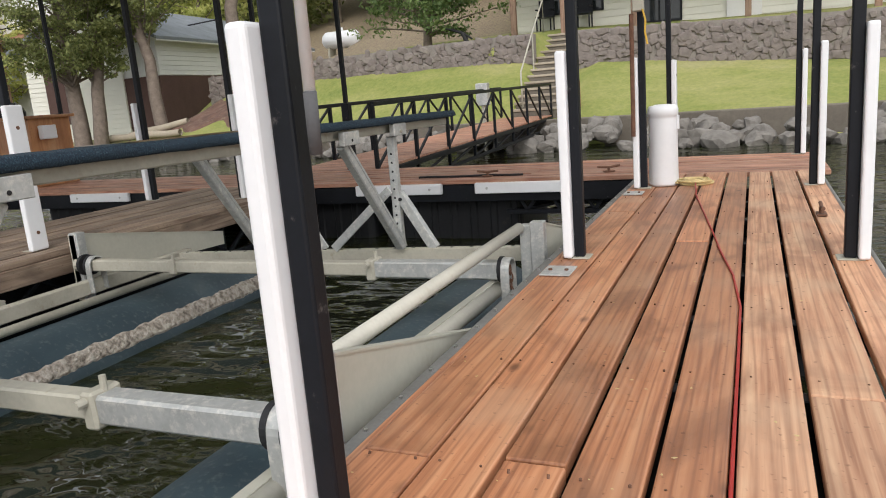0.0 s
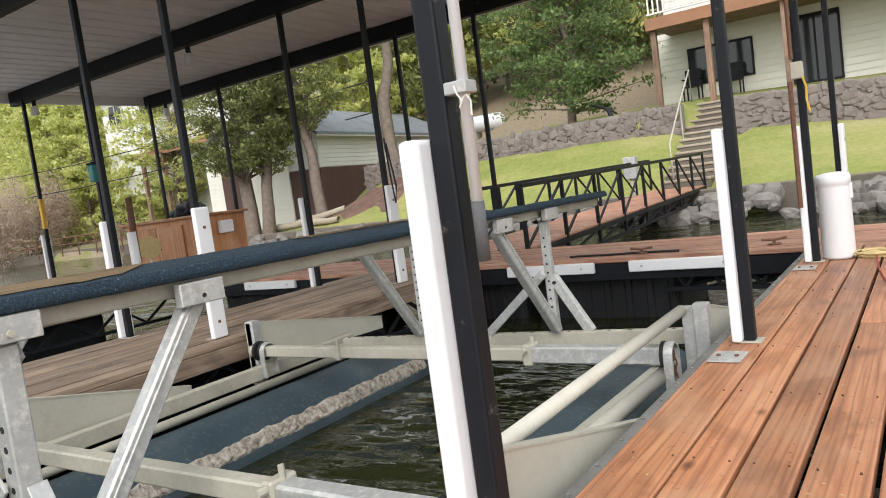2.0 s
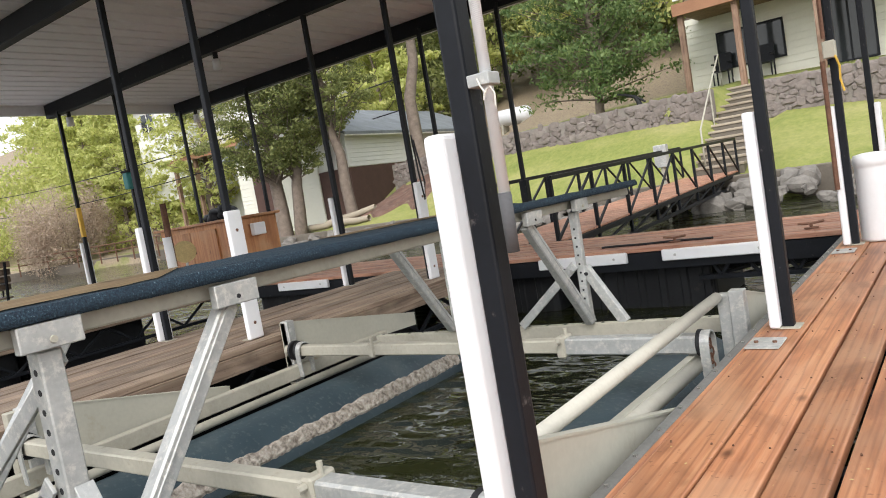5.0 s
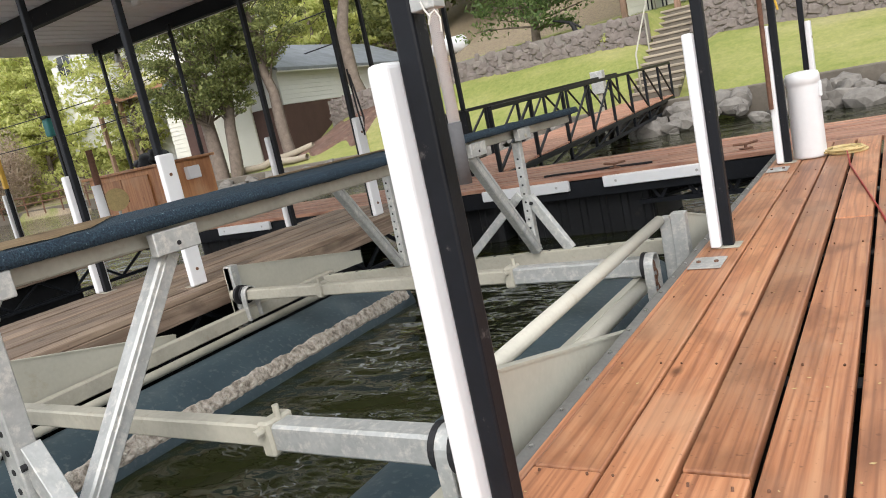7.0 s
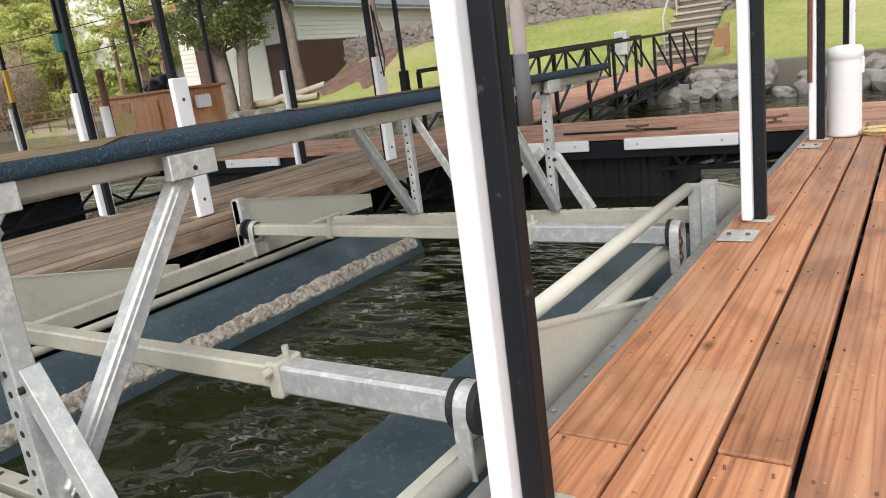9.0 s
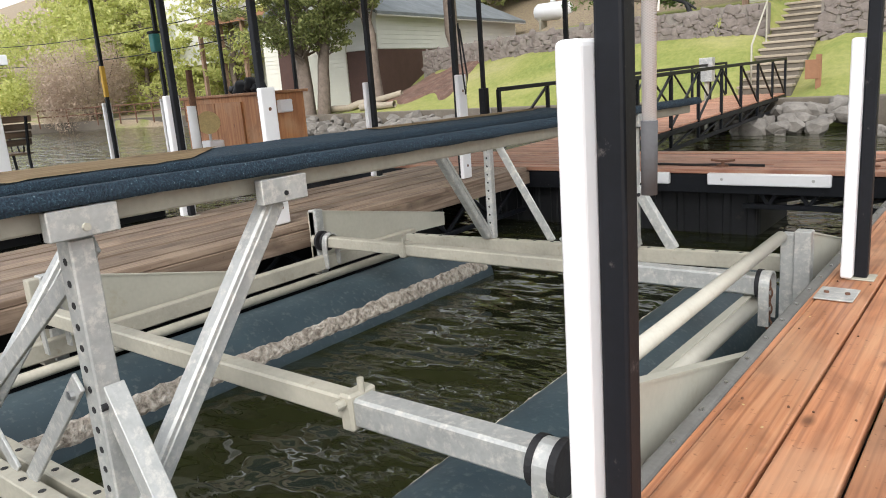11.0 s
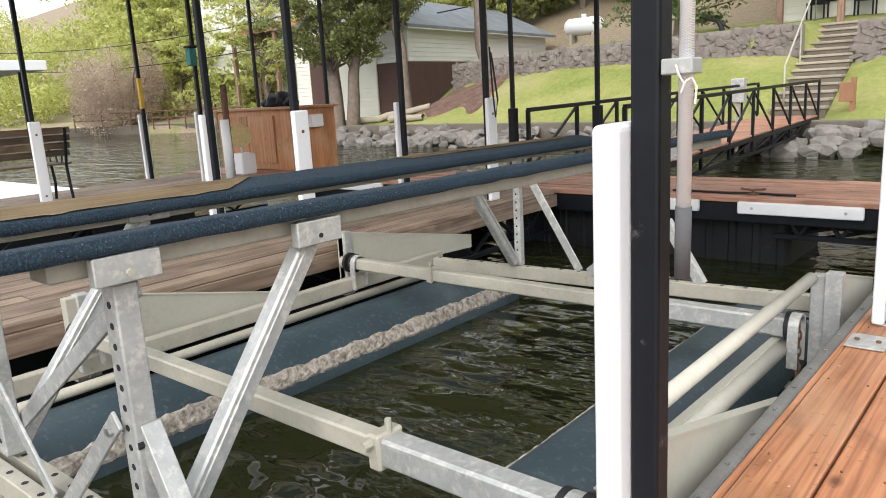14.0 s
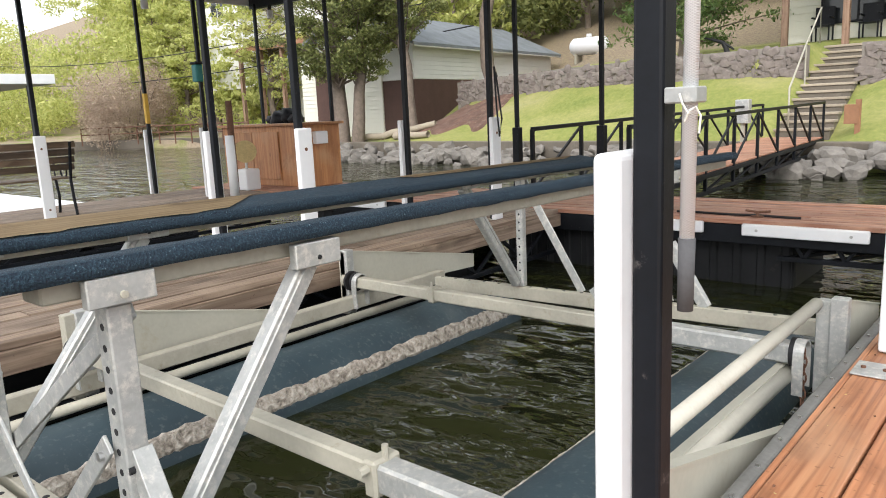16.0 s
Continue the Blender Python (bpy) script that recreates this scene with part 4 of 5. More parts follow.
for k in range(4):
    z = 0.52 + 0.085 * k
    part("back_slat", box(0.2 + 0.03 * k, 0.225 + 0.03 * k, -1.4, 0.06, z, z + 0.07, 0.004), "bench", bench)

# ---- gangway to the shore ----
gang = thing("gangway", "timber gangway with black steel railings to the shore", "gangway")
GX0, GX1, GY0, GY1, GL = -4.5, -3.24, BACK + 0.05, 14.3, -0.49


def gpt(side, y, z=0.0):
    k = (y - GY0) / (GY1 - GY0)
    return ((GX0 if side else GX1) + GL * k, y, z + 0.08 * k)


k = 0
y = GY0
while y < GY1:
    a, b = gpt(1, y), gpt(0, y)
    part("board", box(a[0], b[0], y, min(GY1, y + 0.13), a[2] - 0.03, a[2], 0.004), "deck_x", gang)
    y += 0.142
for s in (0, 1):
    part("bottom_chord", bar(gpt(s, GY0, -0.07), gpt(s, GY1, -0.07), 0.06), "black", gang)
    part("lower_chord", bar(gpt(s, GY0 + 0.6, -0.3), gpt(s, GY1 - 1.2, -0.3), 0.05), "black", gang)
    rail = part("top_rail", bar(gpt(s, GY0, 0.73), gpt(s, GY1, 0.73), 0.05), "black", gang, "black steel handrail")
    steps = 8
    for i in range(steps + 1):
        y = GY0 + (GY1 - GY0) * i / steps
        part("baluster", bar(gpt(s, y, -0.3 if 0 < i < steps - 1 else -0.07), gpt(s, y, 0.73), 0.045), "black", rail)
        if i < steps:
            y2 = GY0 + (GY1 - GY0) * (i + 1) / steps
            up = i < steps / 2
            part("diagonal", bar(gpt(s, y, 0.0 if up else 0.71), gpt(s, y2, 0.71 if up else 0.0), 0.03), "black", rail)
            part("diagonal", bar(gpt(s, y, -0.28), gpt(s, y2, -0.08), 0.03), "black", rail)

# ---- shore things ----
steps_ob = thing("stone_steps", "weathered steps climbing from the gangway to the house", "stairs", kind="structure")
N = 13
for k in range(N):
    y = 14.4 + 0.33 * k
    z = 0.1 + 2.12 * (k + 1) / N
    part("step", box(-4.75, -3.62, y, y + 0.42, z - 0.3, z - 0.062, 0.015, 2), "concrete", steps_ob)
    part("tread", box(-4.78, -3.6, y - 0.03, y + 0.32, z - 0.06, z, 0.012, 2), "path", steps_ob)
hr = thing("handrail", "grey pipe handrail beside the steps", "handrail")
part("rail", tube_path([(-4.5, 14.5, 0.3), (-4.5, 14.5, 1.15), (-4.75, 16.6, 2.2), (-4.9, 18.4, 3.2), (-4.9, 18.4, 2.3)], 0.022, 8), "galv_old", hr, smooth=True)
part("stanchion", rod((-4.75, 16.6, 1.2), (-4.75, 16.6, 2.2), 0.02), "galv_old", hr)
util = thing("power_pedestal", "grey electrical box on a post by the gangway", "utility box", at=(-4.95, 12.9, 0))
part("post", box(-0.04, 0.04, -0.04, 0.04, -0.6, 0.5, 0.004), "galv_old", util)
part("box", box(-0.14, 0.14, -0.1, 0.1, 0.45, 0.95, 0.015, 2), "galv", util)
sign = thing("orange_marker", "orange board on a timber stake beside the steps", "marker", at=(-3.05, 14.2, 0))
part("stake", box(-0.05, 0.05, -0.05, 0.05, -0.1, 0.85, 0.006), "tile_red", sign)
part("board", box(-0.25, 0.02, -0.08, -0.05, 0.35, 0.75, 0.006), "tile_red", sign)


# ---- buildings ----
def siding(parent, x0, x1, y0, y1, z0, z1, material, step=0.2):
    """A wall of lapped boards round a box."""
    part("wall", box(x0, x1, y0, y1, z0, z1), material, parent)
    z = z0 + 0.02
    while z < z1 - 0.05:
        own = prism([(z, 0.03), (z + step - 0.01, 0.008), (z + step - 0.01, 0), (z, 0)], 0, 0, 1)
        for v in own.verts:
            f = v.co.copy()
            v.co = (x0 - 0.01 + (x1 - x0 + 0.02) * f.x, y0 - f.z, f.y)
        part("siding_board", own, material, parent)
        own = prism([(z, 0.03), (z + step - 0.01, 0.008), (z + step - 0.01, 0), (z, 0)], 0, 0, 1)
        for v in own.verts:
            f = v.co.copy()
            v.co = (x1 + f.z, y0 + (y1 - y0) * f.x, f.y)
        bmesh.ops.recalc_face_normals(own, faces=own.faces)
        part("siding_board", own, material, parent)
        z += step


def window(parent, x0, x1, y, z0, z1, mull=1, name="window", frame_mat="black"):
    w = part(name, box(x0, x1, y - 0.045, y - 0.03, z0, z1), "glass", parent)
    for a, b, c, d in ((x0 - 0.06, x1 + 0.06, z0 - 0.06, z0), (x0 - 0.06, x1 + 0.06, z1, z1 + 0.06), (x0 - 0.06, x0, z0, z1), (x1, x1 + 0.06, z0, z1)):
        part("window_frame", box(a, b, y - 0.09, y - 0.03, c, d, 0.004), frame_mat, w)
    for k in range(mull):
        m = x0 + (x1 - x0) * (k + 1) / (mull + 1)
        part("mullion", box(m - 0.025, m + 0.025, y - 0.08, y - 0.046, z0, z1), frame_mat, w)


HY, HZ = 20.75, 2.3
house = thing("lake_house", "cream sided house with a timber porch over the ground floor", "house")
siding(house, -6.38, 9, HY, HY + 8, HZ - 0.6, HZ + 2.3, "siding")
siding(house, -6.1, 9, HY + 0.02, HY + 8, HZ + 2.55, HZ + 5.4, "siding")
window(house, -5.42, -3.62, HY, HZ + 0.7, HZ + 1.72, 1)
window(house, 1.0, 2.6, HY, HZ + 0.55, HZ + 1.85, 1)
window(house, -2.5, -1.3, HY, HZ + 0.15, HZ + 2.0, 1, "patio_door")
window(house, -4.5, -2.5, HY, HZ + 3.1, HZ + 4.8, 1)
part("porch_floor", box(-5.95, 9.2, HY - 2.3, HY - 0.05, HZ + 2.3, HZ + 2.52, 0.01), "wood_frame", house)
part("fascia", box(-6.0, 9.2, HY - 2.36, HY - 2.3, HZ + 2.22, HZ + 2.56, 0.008), "tile_red", house)
for x in (-5.85, -4.35, -2.35, 0.6, 3.6):
    part("porch_post", box(x - 0.08, x + 0.08, HY - 2.2, HY - 2.04, HZ - 0.5, HZ + 2.3, 0.01), "wood_frame", house)
part("balcony_rail", box(-5.95, 9.2, HY - 2.34, HY - 2.26, HZ + 3.48, HZ + 3.56, 0.01), "siding_white", house)
part("balcony_rail", box(-5.95, 9.2, HY - 2.33, HY - 2.27, HZ + 2.65, HZ + 2.7, 0.01), "siding_white", house)
for k in range(103):
    x = -5.9 + 0.145 * k
    part("baluster", box(x, x + 0.04, HY - 2.32, HY - 2.28, HZ + 2.7, HZ + 3.48), "siding_white", house)
part("roof", prism([(HY - 0.8, HZ + 5.75), (HY + 4, HZ + 7.6), (HY + 8.8, HZ + 5.75), (HY + 8.8, HZ + 5.55), (HY + 4, HZ + 7.4), (HY - 0.8, HZ + 5.55)], 0, -6.9, 9.6), "shingle", house)
part("meter_panel", box(0.0, 0.95, HY - 0.14, HY - 0.03, HZ - 0.2, HZ + 0.7, 0.01), "siding_white", house)


def patio_chair(x, y, z):
    c = thing("patio_chair", "dark metal patio chair on the terrace", "chair", "patio chairs", at=(x, y, z))
    part("seat", box(-0.25, 0.25, -0.25, 0.25, 0.4, 0.44, 0.01), "black", c)
    part("backrest", box(-0.25, 0.25, 0.22, 0.27, 0.44, 0.95, 0.01), "black", c)
    for a in (-0.22, 0.22):
        for b in (-0.22, 0.22):
            part("leg", box(a - 0.02, a + 0.02, b - 0.02, b + 0.02, 0, 0.4), "black", c)
        part("armrest", box(a - 0.03, a + 0.03, -0.25, 0.25, 0.62, 0.66, 0.008), "black", c)


patio_chair(-5.3, 20.2, height(-5.3, 20.2))
patio_chair(-4.1, 20.2, height(-4.1, 20.2))


def garage():
    g = thing("garage", "white sided garage on a brown block base", "garage", at=(-19.9, 18.9, 0))
    g.rotation_euler = (0, 0, radians(7))
    bz = 0.95
    part("block_base", box(-6, 0.03, -0.03, 12.6, bz - 1.5, bz + 1.35, 0.01), "brown", g)
    siding(g, -6, 0, 0, 12.6, bz + 1.36, bz + 2.72, "siding_white", 0.18)
    siding(g, -6.05, -1.6, -0.08, 3, bz - 1.4, bz + 2.68, "siding", 0.18)
    part("door", box(-5.2, -4.2, -0.16, -0.09, bz - 0.2, bz + 1.9, 0.01), "brown", g)
    part("gable", prism([(-6, bz + 2.72), (0, bz + 2.72), (-3, bz + 4.2)], 1, -0.02, 0.1), "siding_white", g)
    for s in (1, -1):
        a = [(-3, bz + 4.35), (-3 + s * 3.45, bz + 2.75), (-3 + s * 3.45, bz + 2.63), (-3, bz + 4.2)]
        part("roof_slope", prism(a, 1, -0.5, 13), "shingle", g)
    part("eave_board", box(0.38, 0.44, -0.5, 13, bz + 2.58, bz + 2.75, 0.005), "siding_white", g)
    return g


garage()


def far_house(x, y, z, w, d, h, label, orange):
    f = thing("far_house", label, "house", at=(x, y, z))
    part("wall", box(0, w, 0, d, -2, h), "siding_white", f)
    part("roof", prism([(-0.6, h), (d / 2, h + 2), (d + 0.6, h), (d + 0.6, h - 0.2), (d / 2, h + 1.8), (-0.6, h - 0.2)], 0, -0.6, w + 0.6), "shingle", f)
    for k in range(3):
        window(f, 0.8 + k * (w - 2) / 3, 2.2 + k * (w - 2) / 3, 0, h - 2, h - 0.7, 1, frame_mat="siding_white")
    if orange:
        part("porch_roof", prism([(-3, h - 1.5), (0, h - 0.6), (0, h - 0.45), (-3, h - 1.35)], 0, -0.5, w + 1), "tile_red", f)
        for k in range(4):
            part("porch_post", box(w * k / 3 - 0.1, w * k / 3 + 0.1, -2.8, -2.6, -2.5, h - 1.45), "wood_frame", f)


far_house(-44, 25, 5.0, 12, 8, 4.5, "white house with a long window row on the wooded slope", False)
far_house(-38, 26, 3.0, 6, 5, 3.4, "house with an orange timber porch behind trees", True)


# far dock
fd = thing("far_dock", "covered dock with a flat pale roof across the cove", "dock")
part("deck", box(-62, -42, 7, 13, -0.5, -0.2), "deck_old", fd)
part("roof", box(-62, -40.5, 6.5, 13.5, 3.3, 3.8, 0.02), "roofmetal", fd)
for x in (-60, -54, -48, -42.3):
    for y in (7.2, 12.8):
        part("post", box(x - 0.08, x + 0.08, y - 0.08, y + 0.08, -0.25, 3.3), "black", fd)


# ---- trees ----
def leaves(bm, rnd, c, rad, n, size, flat=0.0):
    for _ in range(n):
        d = Vector((rnd.gauss(0, 1), rnd.gauss(0, 1), rnd.gauss(0, 1)))
        d.normalize()
        k = rnd.random() ** 0.45
        p = Vector(c) + Vector((d.x * rad[0], d.y * rad[1], d.z * rad[2])) * k
        u = Vector((rnd.gauss(0, 1), rnd.gauss(0, 1), rnd.gauss(0, 1) * (1 - flat)))
        u.normalize()
        w = u.orthogonal().normalized()
        w.rotate(Matrix.Rotation(rnd.uniform(0, 6.3), 3, u))
        s = size * rnd.uniform(0.5, 1.4)
        v = [bm.verts.new(p + u * s * a + w * s * b) for a, b in ((-0.9, 0), (0, -0.4), (0.9, 0), (0, 0.4))]
        bm.faces.new(v)


def limb(bm, a, b, r0, r1, seed, n=5):
    a, b = Vector(a), Vector(b)
    pts = [a.lerp(b, k / n) + 0.06 * (b - a).length * noise.noise_vector(Vector((seed, k * 0.6, 0))) * (0 if k in (0, n) else 1) for k in range(n + 1)]
    prev = None
    for k, p in enumerate(pts):
        r = r0 + (r1 - r0) * k / n
        d = (pts[min(k + 1, n)] - pts[max(k - 1, 0)]).normalized()
        u = d.orthogonal().normalized()
        w = d.cross(u)
        cur = [bm.verts.new(p + r * (u * math.cos(i * 1.0472) + w * math.sin(i * 1.0472))) for i in range(6)]
        if prev:
            for i in range(6):
                bm.faces.new((prev[i], prev[(i + 1) % 6], cur[(i + 1) % 6], cur[i]))
        prev = cur


def tree(kind, label, x, y, h, r, crown_from, material, n=60, per=70, size=0.16, trunk=0.16, lean=(0, 0), seed=1, cone=0.0, group=""):
    z = height(x, y) - 0.1
    t = thing(kind, label, "tree", group, at=(x, y, z))
    rnd = random.Random(seed)
    wood_bm, leaf_bm = bmesh.new(), bmesh.new()
    top = Vector((lean[0], lean[1], h * 0.95))
    limb(wood_bm, (0, 0, 0), top, trunk, trunk * 0.15, seed, 8)
    for k in range(n):
        f = crown_from + (1 - crown_from) * (k + rnd.random()) / n
        spread = r * ((1 - f) / (1 - crown_from) * cone + (1 - cone) * math.sin(math.pi * min(1, 0.12 + 0.88 * (f - crown_from) / (1 - crown_from))) ** 0.7 + 0.12)
        a = rnd.uniform(0, 6.283)
        q = spread * rnd.uniform(0.35, 1.0)
        base = top * (f - 0.08)
        tip = top * f + Vector((q * math.cos(a), q * math.sin(a), rnd.uniform(-0.1, 0.25) * r))
        limb(wood_bm, base, tip, trunk * 0.25 * (1.1 - f), 0.01, seed + k, 3)
        c = r * rnd.uniform(0.1, 0.28)
        leaves(leaf_bm, rnd, tip, (c, c, c * 0.42), per, size)
        leaves(leaf_bm, rnd, base.lerp(tip, 0.6), (c * 0.9, c * 0.9, c * 0.4), per // 2, size)
    part("trunk", wood_bm, "bark", t, smooth=True)
    part("crown", leaf_bm, material, t)
    return t


tree("evergreen_tree", "dense dark evergreen on the terrace above the wall", -8.95, 19.2, 6.4, 2.85, 0.14, "pine_leaf", 180, 85, 0.085, 0.16, seed=2, cone=0.55)
tree("cedar_tree", "tall cedar with bare twin trunks near the shore", -21.0, 15.9, 9.5, 2.8, 0.3, "cedar_leaf", 130, 150, 0.075, 0.3, seed=5)
tree("cedar_tree", "cedar leaning beside its twin on the shore", -20.4, 16.1, 8.5, 2.4, 0.34, "cedar_leaf", 95, 150, 0.075, 0.26, (0.5, 0.2), seed=6)
tree("cedar_tree", "slender cedar in front of the garage", -18.35, 17.0, 10, 2.0, 0.38, "cedar_leaf", 70, 150, 0.075, 0.24, (-0.4, 0), seed=8)
tree("hardwood_tree", "tall bare-trunked tree beside the stone wall", -15.85, 19.0, 13, 3.0, 0.6, "cedar_leaf", 40, 70, 0.16, 0.28, seed=9)
for k, (x, y, h, r) in enumerate([(-27, 30, 9, 3.5), (-31, 27, 10, 3.5), (-45, 26, 9, 4), (-53, 28.5, 10, 4.5), (-39, 27, 8, 3.5), (-60, 30, 11, 5), (-70, 33, 12, 5.5), (-36, 24, 11, 4), (-42, 30, 12, 4.5), (-50, 30, 14, 5), (-58, 33, 14, 5.5), (-66, 36, 15, 6), (-76, 38, 16, 6), (-48, 38, 15, 5), (-34, 36, 14, 5), (-24, 40, 14, 5), (-16, 36, 13, 5), (-10, 34, 13, 5), (-4, 36, 14, 5), (-62, 46, 16, 6), (-88, 46, 17, 7), (-100, 50, 17, 7), (-20, 48, 16, 6)]):
    tree("leafy_tree", "spring-green leafy tree on the slope", x, y, h, r, 0.2, "spring_leaf", 70, 90, 0.2 if y > 28 else 0.16, 0.22, seed=40 + k, group="leafy trees")
def bush(name, label, x, y, r, hgt, material, n, size, seed):
    b = thing(name, label, "shrub", at=(x, y, height(x, y)))
    own = bmesh.new()
    rnd = random.Random(seed)
    for k in range(14):
        a = rnd.uniform(0, 6.28)
        q = r * rnd.random() ** 0.5
        leaves(own, rnd, (q * math.cos(a), q * math.sin(a), hgt * rnd.uniform(0.15, 0.75)), (r * 0.4, r * 0.4, hgt * 0.35), n, size)
    part("crown", own, material, b)
    stems = bmesh.new()
    for k in range(9):
        a = k * 0.7
        limb(stems, (0.1 * r * math.cos(a), 0.1 * r * math.sin(a), -0.1), (r * 0.8 * math.cos(a), r * 0.8 * math.sin(a), hgt * rnd.uniform(0.6, 0.95)), 0.03 * r, 0.008 * r, k, 4)
    part("stems", stems, "bark", b, smooth=True)


bush("bare_shrub", "rounded tan shrub of bare twigs", -50.8, 22.6, 3.0, 5.6, "twig", 2400, 0.08, 3)
for k, (x, y, r) in enumerate([(-27, 19.5, 1.2), (-29.5, 20, 1.6), (-32, 21, 1.5), (-25, 19.2, 0.9), (-35, 23, 1.8), (-38, 24, 1.6)]):
    bush("low_shrub", "yellow-green low shrub along the bank", x, y, r, 0.9, "bushy", 90, 0.13, 60 + k)
bush("low_shrub", "small green shrub on the stone wall", -6.0, 17.0, 0.3, 0.7, "spring_leaf", 40, 0.08, 77)


# woods on the hill behind, and along the far shore
def woods(name, label, spots, material, size, seed):
    own = bmesh.new()
    rnd = random.Random(seed)
    for x, y, z, r in spots:
        leaves(own, rnd, (x, y, z), (r, r, r * 0.8), int(260 * r), size)
    tagged(part(name, own, material), label, "trees", kind="stuff")


rnd = random.Random(12)
spots = []
for k in range(210):
    x = rnd.uniform(-150, -31)
    d = rnd.uniform(2.5, 20)
    y = lerp_line(x, SHORE) + d
    spots.append((x, y, height(x, y) + rnd.uniform(0.5, 3 + d * 0.45), rnd.uniform(1.4, 2.8)))
woods("far_woods", "spring-green woods along the far shore", spots, "spring_leaf", 0.2, 21)
spots = []
for k in range(260):
    x = rnd.uniform(-46, 14)
    y = rnd.uniform(36, 52)
    spots.append((x, y, height(x, y) + rnd.uniform(1, 9), rnd.uniform(1.8, 3)))
woods("hill_woods", "mixed green woods on the hill above the houses", spots, "cedar_leaf", 0.22, 22)


# ---- small things ----
screws = bmesh.new()
for a, b in EDGES:
    for k in range(9):
        y = -2.53 + 0.61 * k
        for x in (a + 0.025, b - 0.025):
            rod((x + 0.004 * noise.noise((x * 40, y, 0)), y + 0.012 * noise.noise((x * 9, y * 7, 2)), -0.004), (x, y, 0.004), 0.0032, n=6, bm=screws)
tagged(part("screw_head", screws, "rust", finger), kind="stuff")
own = bmesh.new()
for k in range(28):
    y = -3 + 0.2 * k
    rod((-0.112, y, -0.02), (-0.112, y, -0.008), 0.006, n=6, bm=own)
tagged(part("strip_screw", own, "chrome", finger), kind="stuff")


def cleat(x, y, turn):
    c = thing("dock_cleat", "small black iron mooring cleat on the deck", "cleat", "cleats", at=(x, y, 0.004))
    c.rotation_euler = (0, 0, radians(turn))
    part("foot", box(-0.05, 0.05, -0.025, 0.025, 0, 0.012, 0.004), "rust", c)
    part("horn", tube_path([(-0.1, 0, 0.05), (-0.05, 0, 0.045), (0, 0, 0.04), (0.05, 0, 0.045), (0.1, 0, 0.05)], 0.01, 8), "rust", c)
    part("stem", rod((0, 0, 0.01), (0, 0, 0.042), 0.014, n=8), "rust", c)


cleat(1.09, 1.0, 90)
cleat(-0.4, FRONT + 0.25, 30)
cleat(-1.5, FRONT + 0.2, 0)

rope = thing("mooring_line", "dark mooring line lying along the walkway edge", "rope")
part("line", tube_path([(-2.2 + 0.08 * k, FRONT + 0.2 + 0.015 * math.sin(k * 0.9), 0.014) for k in range(14)], 0.011, 6), "rubber", rope)

jb = thing("junction_box", "tan electrical box strapped to the post", "electrical box", at=(0.033, 2.13, 1.28))
part("case", box(-0.04, 0.035, -0.09, -0.03, -0.06, 0.05, 0.006), "galv_old", jb)
part("conduit", rod((-0.03, -0.06, 0.07), (-0.03, -0.06, 1.5), 0.013, n=8), "rust", jb)
part("conduit", rod((-0.055, -0.05, -0.9), (-0.05, -0.06, -0.07), 0.016, n=8), "rust", jb)
part("strap", tube_path([(0.03, -0.1, -0.05), (0.05, -0.11, -0.12), (0.045, -0.11, -0.2), (0.06, -0.11, -0.28)], 0.007, 6), "yellow", jb)

band = thing("tape_band", "yellow tape band wrapped on the black post", "tape", at=(-9.55, 2.1, 1.2))
part("wrap", box(-0.028, 0.028, -0.028, 0.028, -0.2, 0.22, 0.006), "yellow", band)
lan = thing("teal_lantern", "teal plastic lantern hanging on the post", "lantern", at=(-8.19, 2.14, 1.62))
part("case", box(-0.06, 0.06, -0.06, 0.04, -0.12, 0.1, 0.02, 2), "teal", lan)
part("cap", box(-0.07, 0.07, -0.07, 0.05, 0.1, 0.13, 0.01), "rubber", lan)
old = thing("timber_piling", "weathered brown piling beside the post", "piling", at=(-8.02, 2.42, 0))
part("shaft", rod((0, 0, 0.003), (0.02, 0, 1.25), 0.05, 0.04, 12), "rust", old, smooth=True)
part("sleeve", rod((0.0, -0.02, 0.003), (0.0, -0.02, 0.8), 0.062, n=14), "white", old, smooth=True)
fan = thing("round_floodlight", "pale round floodlight on a short stand", "lamp", at=(-8.55, 2.98, 0))
part("stand", rod((0, 0, 0.003), (0, 0, 0.42), 0.02, n=8), "galv", fan)
part("base", box(-0.15, 0.15, -0.12, 0.12, 0.003, 0.3, 0.02, 2), "plastic_white", fan)
part("head", rod((0.05, -0.035, 0.55), (-0.03, 0.02, 0.56), 0.16, 0.11, 24), "straw", fan, smooth=False)
pl = thing("floating_platform", "white moulded floating platform beyond the bench", "platform")
part("hull", box(-14.5, -10.2, -1.2, 1.6, -0.6, -0.1, 0.08, 3), "plastic_white", pl)
for x, y in ((-9.35, 2.14), (-9.35, BACK), (-6.0, 2.14)):
    lp = thing("hanging_lamp", "small caged jar lamp under the roof beam", "lamp", "jar lamps", at=(x, y, ROOF))
    part("socket", rod((0, 0, -0.08), (0, 0, -0.001), 0.028, n=10), "rubber", lp)
    part("jar", rod((0, 0, -0.2), (0, 0, -0.08), 0.05, 0.045, 12), "plastic_white", lp, smooth=True)

